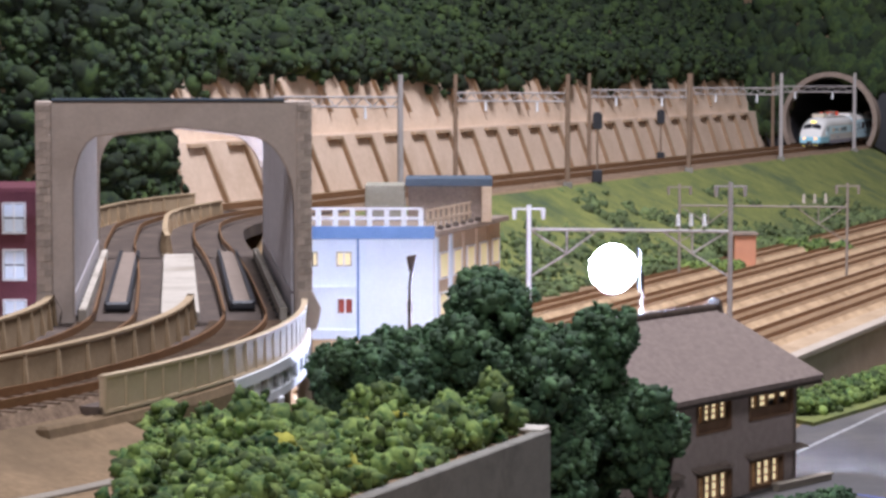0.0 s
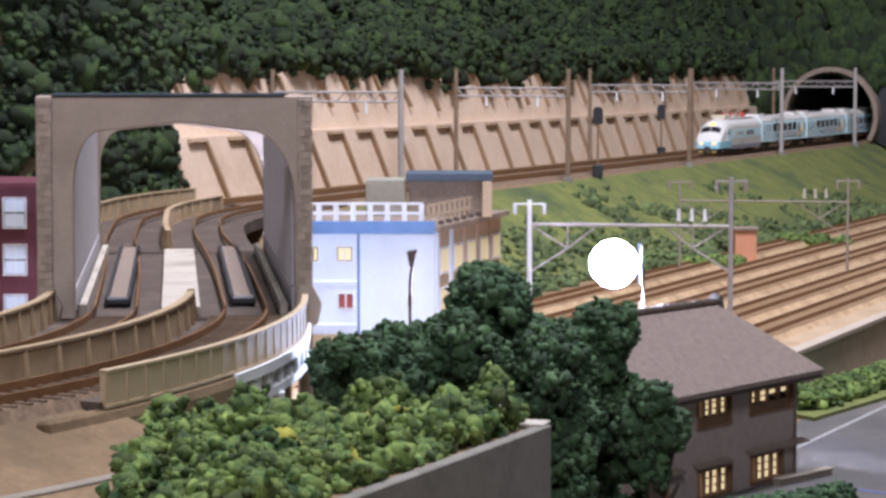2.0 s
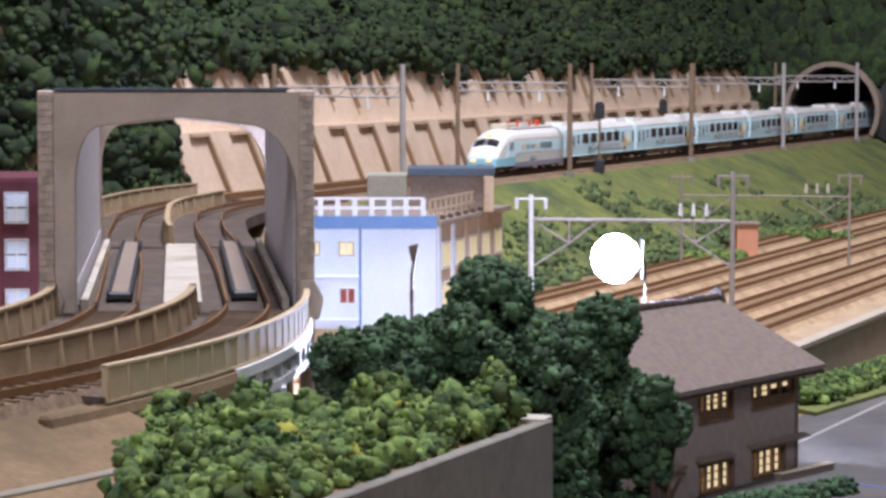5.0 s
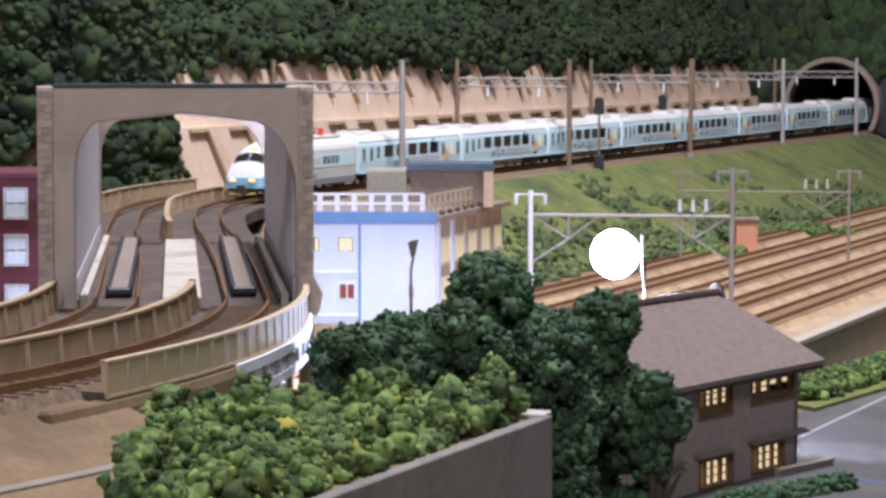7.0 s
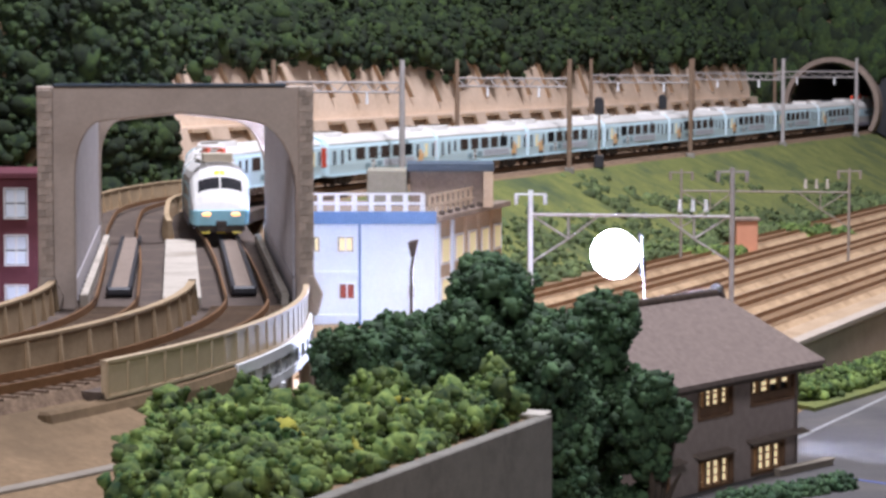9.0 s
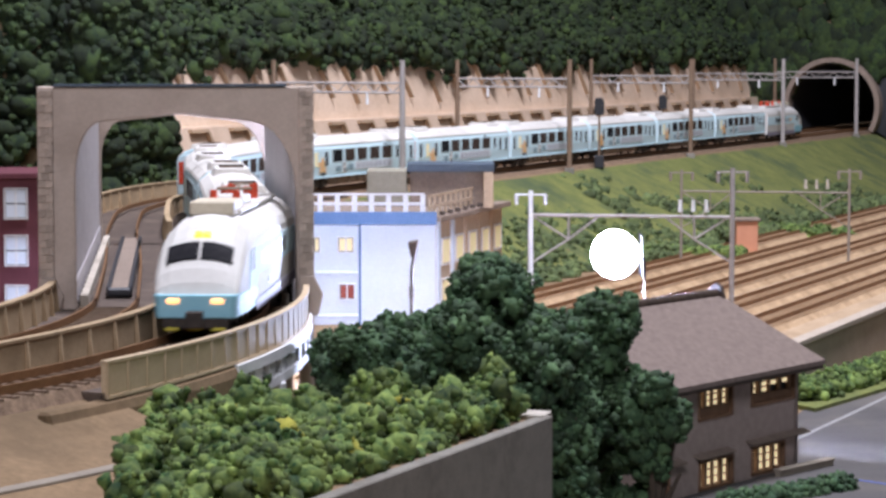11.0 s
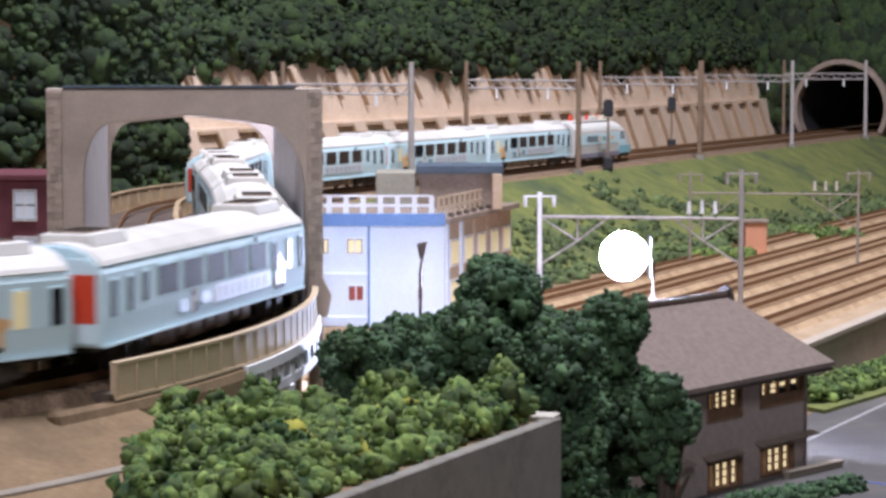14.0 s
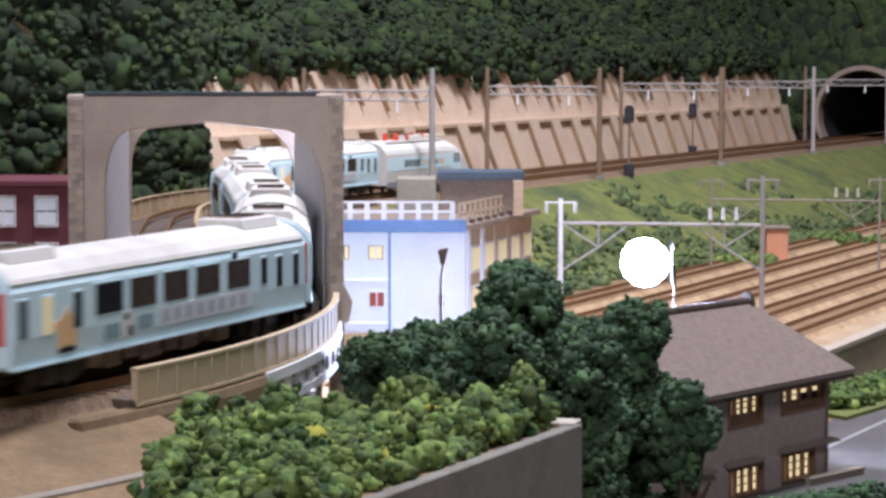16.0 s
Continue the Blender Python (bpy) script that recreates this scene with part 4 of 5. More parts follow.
house()


def garden_wall():
    th = thing("garden_wall", "low tan plastered garden wall beside the house", "wall")
    pts = [at(1380, 857, 127.7), at(1475, 836, 131.5)]
    for a, b in zip(pts, pts[1:]):
        d = Vector((b[0] - a[0], b[1] - a[1], 0))
        mm = P(a[0], a[1], 1.0, 0, 0, math.degrees(math.atan2(d.y, d.x)))
        box_part("wall_body", "kerb", th, (0, 0, 0, d.length, 0.35, 0.34), mm)
        box_part("wall_cap", "kerb", th, (0, -0.1, 0.34, d.length, 0.45, 0.46), mm)


garden_wall()


def shrub(name, spots, rad, n, mat, seed, label):
    rng = np.random.default_rng(seed)
    c, r = [], []
    for x, y, z in spots:
        for _ in range(n):
            p = rng.normal(size=3)
            p /= np.linalg.norm(p)
            c.append((x + p[0] * rad, y + p[1] * rad, z + abs(p[2]) * rad * 0.8))
            r.append(rng.uniform(0.2, 0.42) * max(0.6, min(1.2, rad)))
    return tagged(fluffy(name, c, r, M[mat], crumbs=6, level=1, seed=seed), label, "bushes")


def on_ground(px, d):
    x = (px - 784) / FOCAL * d
    return (x, d, ground_z(x, d))


shrub("hedge", [on_ground(1300 + 24 * k, 119.5 + 0.6 * k) for k in range(9)], 0.75, 40, "tree", 51, "dark green foam bushes below the garden wall")
shrub("roadside_hedge", [(22.6 + 0.62 * k, 155.5 + 1.05 * k, 1.5) for k in range(26)], 1.15, 26, "ivy", 52, "green foam hedge between road and railway yard")
shrub("bush", [at(905, 440, 195)[:2] + (4.4,)], 2.2, 60, "tree", 53, "dark teal foam bush beside the building")
shrub("bush", [(-10.2, 75.0, 10.4)], 0.32, 18, "ivy", 54, "small green tuft on the sandy slope")
shrub("bushes", [on_ground(1360 + 22 * k, 258 - 1.2 * k) for k in range(7)], 1.1, 30, "ivy", 55, "green foam bushes below the grass bank")
shrub("bushes", [on_ground(1150 + 25 * k, 226) for k in range(7)], 1.1, 30, "ivy", 56, "green foam bushes beside the yard tracks")


def bank_shrubs():
    """Low foam scrub that thickens down the bank, and two bands of it beside the yard."""
    rng = np.random.default_rng(77)
    c, r = [], []
    for _ in range(2000):
        v, u = rng.uniform(-2, 190), 3.4 + 13.5 * rng.uniform() ** 0.6
        x, y = along(u, v)
        if noise.noise(Vector((x * 0.11, y * 0.11, 9))) + (u - 3) / 13 - 0.006 * max(0.0, v - 60) < 0.48:
            continue
        c.append((x, y, ground_z(x, y) + 0.1))
        r.append(rng.uniform(0.25, 0.6))
    for _ in range(420):
        v = rng.uniform(38, 130)
        x, y = along(18.4 + rng.normal() * 0.7, v)
        if noise.noise(Vector((v * 0.09, 4, 1))) > -0.15:
            c.append((x, y, 4.6 + rng.uniform(0, 0.5)))
            r.append(rng.uniform(0.35, 0.75))
    tagged(fluffy("bank_scrub", c, r, M["scrub"], crumbs=6, level=1, seed=78), "low dark green foam scrub on the grass bank", "bushes", kind="stuff")


bank_shrubs()


# ---- road ----
def road():
    th = thing("road", "grey model road with faded lane lines", "road", kind="structure")
    part("surface", Shape().plan([(4, 60), (90, 60), (90, 262), (36, 176), (22.4, 153.5), (18, 140), (8, 112)], 0.9, 1.06), M["road"], th)
    part("verge", Shape().plan([(21.2, 154.2), (22.6, 151.4), (36.9, 174.4), (35.5, 177.2)], 0.95, 1.3), M["grass"], th, "yellow-green grass verge")
    for x, y, a, w, l, mat in ((19.6, 139.5, 65, 0.3, 60, "line"), (19.6, 128.2, -45, 0.3, 4.0, "blueline")):
        part("lane_line", Shape().box(0, 0, 1.062, l, w, 1.075), M[mat], th, m=P(x, y, 0, 0, 0, a))


road()


def yard_wall():
    th = thing("yard_wall", "tan-grey retaining wall of the railway yard", "wall", kind="structure")
    a, b = along(46.2, -60), along(46.2, 120)
    d = Vector((b[0] - a[0], b[1] - a[1], 0))
    m = P(a[0], a[1], 0, 0, 0, math.degrees(math.atan2(d.y, d.x)))
    box_part("wall_face", "yardwall", th, (0, -0.5, 0.8, d.length, 0, 4.3), m)
    box_part("wall_coping", "yardwall", th, (0, -0.7, 4.3, d.length, 0.25, 4.62), m)


yard_wall()


# ---- railway yard ----
def yard():
    bed = Shape().plan([along(18.5, -50), along(46.0, -50), along(46.0, 150), along(18.5, 150)], 4.3, 4.46)
    tagged(new("yard_ground", mesh_of("yard_ground", bed, M["yardsand"])), "pale sandy ground of the railway yard", "ground", kind="structure")
    for u in (21.5, 26.8, 32.0, 37.2, 42.0):
        th = thing("yard_track", "yard track with rusty rails in sandy ballast", "track", "yard tracks", kind="structure")
        x, y = along(u, -45)
        m = P(x, y, 4.4, 0, 0, math.degrees(math.atan2(0.922, 0.387)))
        part("ballast", Shape().add(*turn_bed(190)), M["yardballast"], th, m=m)
        for g in (-0.87, 0.87):
            part("rail", Shape().box(0, g - 0.06, 0.42, 190, g + 0.06, 0.75), M["rail"], th, "rusty steel rail", m=m)
        bed = Shape()
        for k in range(240):
            bed.box(k * 0.79, -1.5, 0.4, k * 0.79 + 0.3, 1.5, 0.47)
        tagged(part("sleepers", bed, M["dustysleeper"], th, "dusty sleepers", m=m), kind="stuff")


def turn_bed(l):
    sec = [(-2.0, 0), (2.0, 0), (1.4, 0.42), (-1.4, 0.42)]
    vs = [(0, y, z) for y, z in sec] + [(l, y, z) for y, z in sec]
    return vs, [(0, 1, 2, 3), (7, 6, 5, 4), (0, 4, 5, 1), (1, 5, 6, 2), (2, 6, 7, 3), (3, 7, 4, 0)]


yard()


# ---- overhead line masts ----
def lattice(sh, a, b, h, w=0.1, n=12):
    """A lattice girder from a to b, h high."""
    a, b = Vector(a), Vector(b)
    up = Vector((0, 0, h))
    sh.rod(a, b, w, w, 4).rod(a + up, b + up, w, w, 4)
    for i in range(n):
        p, q = a.lerp(b, i / n), a.lerp(b, (i + 1) / n)
        sh.rod(p, q + up, w * 0.6, w * 0.6, 4) if i % 2 else sh.rod(p + up, q, w * 0.6, w * 0.6, 4)
    return sh


def back_gantries():
    for d, mat in ((208.9, "mast"), (246.5, "brownmast"), (283.5, "brownmast"), (320.0, "mast"), (356.5, "mast")):
        v = (d - 191.9 + 0.387 * 3.2) / 0.922
        th = thing("line_gantry", "overhead line gantry with a lattice beam over two tracks", "gantry", "back line gantries")
        (xn, yn), (xf, yf) = along(3.2, v), along(-8.7, v)
        for x, y, k in ((xn, yn, 0.27), (xf, yf, 0.24)):
            part("mast", Shape().rod((x, y, 11.2), (x, y, 22.3), k, k * 0.85, 8), M[mat if k > 0.25 else "brownmast"], th)
            part("mast_base", Shape().box(x - 0.45, y - 0.45, 11.1, x + 0.45, y + 0.45, 11.7), M["concrete"], th, bevel=0.05)
        part("beam", lattice(Shape(), (xn, yn, 19.6), (xf, yf, 19.6), 0.8, 0.09, 14), M["mast"], th, "lattice beam")
        for u in (0.0, -GAP):
            x, y = along(u, v)
            part("insulator", Shape().rod((x, y, 19.6), (x, y, 18.6), 0.1, 0.14, 6), M["white"], th, "white insulator")


def yard_gantry(left, right, d, top_l, top_r, beam_y, label, steel="mast", k=1.0):
    th = thing("yard_gantry", label, "gantry", "yard gantries")
    xl, xr = at(left, 0, d)[0], at(right, 0, d)[0]
    zl, zr, zb = at(left, top_l, d)[2], at(right, top_r, d)[2], at(left, beam_y, d)[2]
    # near left mast coloured white in place of the floodlight shining on it
    for x, z, mat in ((xl, zl, "white" if d < 200 else steel), (xr, zr, steel)):
        part("mast", Shape().rod((x, d, 4.4), (x, d, z), 0.19 * k, 0.16 * k, 10), M[mat], th)
        part("cross_arm", Shape().box(x - 1.05, d - 0.08, z - 0.32, x + 1.05, d + 0.08, z - 0.2), M[mat], th)
        for g in (-0.95, 0.95):
            part("insulator", Shape().rod((x + g, d, z - 0.3), (x + g, d, z - 0.95), 0.15, 0.11, 8), M[mat], th, "pale insulator")
    part("beam", Shape().rod((xl, d, zb), (xr, d, zb - 0.15), 0.13 * k, 0.13 * k, 6), M[steel], th, "steel beam")
    for x, g in ((xl, 1), (xr, -1)):
        q = x + g * 2.5
        for a, b in (((x, zb), (q, zb - 1.6)), ((q, zb - 1.6), (x, zb - 3.2)), ((q, zb - 1.6), (q, zb)), ((q, zb - 1.6), (x + g * 4.6, zb))):
            part("brace", Shape().rod((a[0], d, a[1]), (b[0], d, b[1]), 0.08 * k, 0.08 * k, 6), M[steel], th)
    for k in range(3):
        x = xl + (xr - xl) * (0.74 + 0.065 * k)
        part("insulator", Shape().rod((x, d, zb + 0.2), (x, d, zb + 1.0), 0.16, 0.1, 8), M["white" if d < 200 else "plate"], th, "white insulator")


back_gantries()
yard_gantry(940, 1299, 165, 337, 297, 380, "pale braced gantry over the railway yard")
yard_gantry(1208, 1507, 218, 300, 298, 338, "thin brown-grey gantry further along the yard", "dustymast", 0.7)


def signals():
    for px, d, zh, zb in ((1060, 254.6, 17.3, 11.3), (1172, 310, 16.7, 11.3)):
        x = (px - 784) / FOCAL * d
        th = thing("railway_signal", "black railway signal on a thin post", "signal", "signals", m=P(x, d, 0))
        part("post", Shape().rod((0, 0, zb), (0, 0, zh), 0.13, 0.11, 8), M["brownmast"], th)
        part("signal_head", Shape().slab([(-0.42, 0), (0.42, 0), (0.5, 0.3), (0.5, 1.4), (0.3, 1.75), (-0.3, 1.75), (-0.5, 1.4), (-0.5, 0.3)], -0.2, 0.2), M["black"], th, m=P(0, 0, zh - 0.6), bevel=0.05)
        part("relay_box", Shape().box(-0.5, -0.35, zb, 0.5, 0.35, zb + 1.3), M["black"], th, bevel=0.08)


signals()


def street_lamp():
    x, y, z = at(730, 432, 132)
    th = thing("street_lamp", "dark street lamp with a slanting head before the building", "lamp")
    bx = at(728, 500, 132)[0]
    part("pole", Shape().rod((bx, y, 4.3), (bx, y, z - 1.4), 0.11, 0.08).rod((bx, y, z - 1.4), (x + 0.1, y, z - 0.4), 0.08, 0.08), M["darkwood"], th)
    part("lamp_head", Shape().slab([(-0.08, -0.7), (0.15, -0.66), (0.34, 0.25), (-0.25, 0.12)], -0.2, 0.2), M["darkwood"], th, m=P(x, y, z), bevel=0.06)


street_lamp()


def hut():
    x, y, z = at(1322, 420, 232)
    th = thing("lineside_hut", "small salmon hut beside the yard tracks", "hut")
    part("hut_body", Shape().box(x - 1.0, y, 4.4, x + 1.0, y + 2, 7.4), M["terracotta"], th, bevel=0.05)
    part("hut_roof", Shape().box(x - 1.2, y - 0.2, 7.4, x + 1.2, y + 2.2, 7.65), M["slab"], th, bevel=0.04)


hut()


# ---- white brackets under the lit parapet ----
def brackets():
    th = thing("deck_bracing", "curved white bracing under the viaduct edge", "bracing")
    s0, s1 = S1 - 2.5, S1 + 18
    part("lower_beam", Shape().sweep(track_line(s0, s1, -2.5, 1.0), [(-0.16, 9.95), (0.16, 9.95), (0.16, 10.3), (-0.16, 10.3)]), M["white"], th)
    part("edge_beam", Shape().sweep(track_line(s0, s1, -2.5, 1.0), [(-0.2, 10.9), (0.24, 10.9), (0.24, 11.29), (-0.2, 11.29)]), M["white"], th)
    s = s0 + 0.6
    while s < s1:
        _, x, y, a = spot(s)
        m = P(x + math.cos(radians(a)) * 2.5, y + math.sin(radians(a)) * 2.5, rise(s), 0, 0, a)
        part("strut", Shape().slab([(-0.28, 10.25), (0.28, 10.25), (0.5, 10.92), (-0.5, 10.92)], -0.14, 0.14), M["white"], th, m=m @ pose(0, 0, 0, 0, 0, 90))
        s += 1.75
    _, x, y, a = spot(S1 + 12.5)
    part("foot", Shape().rod((0, 0, 0.5), (0, 0, 10.5), 0.3, 0.6, 12), M["white"], th, "white column", m=P(x + math.cos(radians(a)) * 2.2, y + math.sin(radians(a)) * 2.2, 0))


brackets()


# ---- floodlight ----
def dome(r, way, n=16, k=5):
    """Half a globe that bulges along y."""
    sh = Shape()
    for i in range(k):
        t = math.pi / 2 * i / k
        sh.v += [(r * math.cos(t) * math.cos(2 * math.pi * j / n), way * r * math.sin(t), r * math.cos(t) * math.sin(2 * math.pi * j / n)) for j in range(n)]
    sh.v.append((0, way * r, 0))
    sh.f = [(i * n + j, i * n + (j + 1) % n, (i + 1) * n + (j + 1) % n, (i + 1) * n + j) for i in range(k - 1) for j in range(n)]
    sh.f += [((k - 1) * n + j, (k - 1) * n + (j + 1) % n, k * n) for j in range(n)]
    return sh


def floodlight():
    th = thing("floodlight_mast", "round white floodlight glowing on a pale mast", "lamp")
    x, y, z = LED
    part("mast", Shape().rod((x + 1.6, y, 1.0), (x + 1.6, y, z - 1.3), 0.06), M["dustymast"], th)
    part("bracket", Shape().rod((x + 1.6, y, z - 1.3), (x + 1.6, y, z - 0.2), 0.07).rod((x + 1.6, y, z - 0.2), (x + 1.2, y, z - 0.2), 0.07), M["black"], th)
    # edge-on plate, added to stop the lamp from lighting the road
    part("hood", Shape().box(x + 1.38, y - 0.9, z - 1.2, x + 1.44, y + 1.7, z + 1.1), M["black"], th, "dark side plate added to block light", bevel=0.02)
    part("lens", dome(1.34, -1), M["ledlens"], th, "glowing white lens", smooth=True, m=P(x, y, z, 0, 0, -42))
    part("diffuser_back", dome(1.34, 1), M["ledback"], th, "glowing white diffuser back", smooth=True, m=P(x, y, z, 0, 0, -42))


floodlight()


# ---- train ----
COACH, LOCO = 22.3, 19.3
SIDE = [(-1.6, 1.0), (1.6, 1.0), (1.66, 1.9), (1.64, 3.3), (1.5, 3.62), (1.1, 3.98), (0.6, 4.16), (0, 4.22), (-0.6, 4.16), (-1.1, 3.98), (-1.5, 3.62), (-1.64, 3.3), (-1.66, 1.9)]
ROOF = [(1.60, 3.56), (1.52, 3.70), (1.12, 4.02), (0.6, 4.2), (0, 4.26), (-0.6, 4.2), (-1.12, 4.02), (-1.52, 3.70), (-1.60, 3.56), (-1.4, 3.5), (-1.0, 3.8), (0, 4.0), (1.0, 3.8), (1.4, 3.5)]


def bogie(th, y):
    b = part("bogie", Shape().box(-1.25, -1.7, 0.35, -1.05, 1.7, 0.75).box(1.05, -1.7, 0.35, 1.25, 1.7, 0.75).box(-1.1, -0.5, 0.4, 1.1, 0.5, 0.95)
             .box(1.2, -0.9, 0.3, 1.4, -0.3, 0.85).box(1.2, 0.3, 0.3, 1.4, 0.9, 0.85), M["under"], th, "dark bogie", m=P(0, y, 0))
    for g in (-1.15, 1.15):
        part("wheelset", Shape().rod((-0.95, g, 0.5), (-0.8, g, 0.5), 0.5, 0.5, 14).rod((0.8, g, 0.5), (0.95, g, 0.5), 0.5, 0.5, 14).rod((-0.8, g, 0.5), (0.8, g, 0.5), 0.1), M["under"], b)
    return b


def coach(flip):
    """flip: the printed star and the wide vestibule windows lie at the rear."""
    l = COACH - 0.55
    th = thing("train_coach", "pale blue passenger coach with white roof and red end panels", "train car", "train cars")

    def along_side(y):
        return l - y if flip else y

    part("body", Shape().slab(SIDE, 0, l), M["trainblue"], th, "pale blue body", bevel=0.05)
    part("roof", Shape().slab(ROOF, 0.12, l - 0.12), M["trainroof"], th, "white roof")
    for y in (1.0, l - 4.0):
        rb = part("roof_unit", Shape().slab([(-1.0, 4.05), (1.0, 4.05), (0.85, 4.48), (-0.85, 4.48)], y, y + 3.0), M["trainroof"], th, "raised roof unit", bevel=0.05)
        part("grille", Shape().box(-0.6, y + 0.4, 4.482, 0.6, y + 2.6, 4.52), M["tank"], rb, "brown grille")
        for k in range(5):
            part("grille_bar", Shape().box(-0.6, y + 0.7 + 0.45 * k, 4.52, 0.6, y + 0.78 + 0.45 * k, 4.545), M["under"], rb)
    for sx in (1, -1):
        a, b = sorted((sx * 1.62, sx * 1.69))
        part("sill", Shape().box(a, 0.1, 0.98, b, l - 0.1, 1.06), M["trainblue"], th)
    for y0, y1 in ((-0.09, 0.02), (l - 0.02, l + 0.09)):
        e = part("end_wall", Shape().slab([(-1.45, 1.1), (1.45, 1.1), (1.48, 3.3), (1.1, 3.8), (-1.1, 3.8), (-1.48, 3.3)], y0, y1), M["trainblue"], th, "pale coach end", bevel=0.03)
        for sx in (-1, 1):
            part("red_panel", Shape().box(min(sx * 0.5, sx * 1.46), y0 - 0.03, 1.75, max(sx * 0.5, sx * 1.46), y1 + 0.03, 3.3), M["red"], e, "orange-red end panel", bevel=0.02)
        part("gangway", Shape().box(-0.48, y0 - 0.2, 1.1, 0.48, y1 + 0.2, 3.1), M["under"], e, "dark gangway")
    panes = {}
    for sx in (1, -1):
        for q, w, z0, z1, mat in ((0.03, 0.5, 1.9, 3.05, "glass"), (0.098, 0.6, 1.9, 3.05, "litpane"), (0.185, 0.55, 1.95, 3.05, "glass"), (0.28, 1.85, 2.2, 3.18, "glass"),
                                  (0.388, 1.85, 2.2, 3.18, "brownglass"), (0.497, 1.85, 2.2, 3.18, "brownglass"), (0.61, 1.85, 2.2, 3.18, "brownglass"), (0.725, 1.85, 2.2, 3.18, "brownglass"),
                                  (0.824, 0.5, 2.15, 3.1, "glass"), (0.887, 0.5, 1.95, 3.05, "glass"), (0.955, 0.5, 1.9, 3.05, "glass"), (0.71, 0.42, 3.22, 3.46, "glass")):
            y = along_side(q * l) if z1 < 3.3 else 0.71 * l
            key = (w, z0, z1, mat)
            if key not in panes:
                edge = Shape().box(-0.02, -w / 2 - 0.06, z0 - 0.06, 0.02, w / 2 + 0.06, z1 + 0.06)
                panes[key] = (mesh_of("window", edge, M["trainblue"], bevel=0.012), mesh_of("pane", Shape().box(-0.03, -w / 2, z0, 0.03, w / 2, z1), M[mat], bevel=0.015))
            ob = new("window", panes[key][0])
            ob.parent = th
            ob.matrix_basis = P(sx * (1.655 if z1 < 3.3 else 1.65), y, 0)
            pane = new("pane", panes[key][1])
            pane.parent = ob
    # printed shapes on the side
    x0, x1 = 1.64, 1.672
    st, ys = Shape(), along_side(3.35)
    pts = [(1.0 * (1.0 if i % 2 == 0 else 0.6) * math.cos(i * math.pi / 5 + math.pi / 2), 0.72 * (1.0 if i % 2 == 0 else 0.62) * math.sin(i * math.pi / 5 + math.pi / 2)) for i in range(10)]
    st.v = [(x0, ys + a, 1.95 + b) for a, b in pts] + [(x1, ys + a, 1.95 + b) for a, b in pts]
    st.f = [tuple(range(10)), tuple(range(10, 20))] + [(i, (i + 1) % 10, 10 + (i + 1) % 10, 10 + i) for i in range(10)]
    part("printed_star", st, M["orange"], th, "orange printed star shape")
    part("printed_patch", Shape().box(x0, ys - 0.5, 1.26, x1, ys + 0.5, 1.4), M["glass"], th, "dark printed patch")
    for y, z, w, h, mat in ((6.3, 1.62, 1.0, 0.45, "grey"), (7.4, 1.72, 0.62, 0.85, "trainwhite"), (7.55, 1.5, 0.34, 0.34, "glass"), (7.25, 1.98, 0.3, 0.22, "glass"), (8.6, 1.72, 1.0, 0.45, "grey")):
        y = y + 1.2 if flip else y
        part("printed_patch", Shape().box(x0, y - w / 2, z - h / 2, x1 + (0.006 if mat == "glass" else 0), y + w / 2, z + h / 2), M[mat], th, "printed patch", bevel=0.015)
    ya, yb = (10.6, 17.2) if flip else (9.5, 16.9)
    panel = part("lettering_panel", Shape().box(x0, ya, 1.42, x1, yb, 2.08), M["lettering"], th, "pale panel of lettering", bevel=0.02)
    for k in range(8):
        yk = ya + 0.3 + k * (yb - ya - 0.5) / 8
        part("lettering_bar", Shape().box(x1 - 0.004, yk, 1.54, x1 + 0.006, yk + 0.55, 1.96), M["letterbar"], panel, "grey lettering bar")
    for k, (y, w, h) in enumerate(((5.75, 1.0, 0.5), (7.0, 0.9, 0.62), (8.2, 1.0, 0.45), (9.6, 1.3, 0.62), (11.1, 1.0, 0.5), (12.5, 1.3, 0.6), (13.9, 0.8, 0.42), (15.1, 1.0, 0.6))):
        part("underfloor_box", Shape().box(-1.38, y - w / 2, 1.0 - h, 1.38, y + w / 2, 1.0), M["tank"], th, "brown underfloor box", bevel=0.06)
    part("underframe", Shape().box(-1.2, 0.4, 0.8, 1.2, l - 0.4, 1.02), M["under"], th)
    bogie(th, 3.4)
    bogie(th, l - 3.4)
    return th


NOSE = ((1.15, 1.45), (1.4, 1.95), (1.75, 2.43), (2.45, 3.12), (3.0, 3.5), (3.8, 3.88), (4.8, 4.12), (6.2, 4.22))


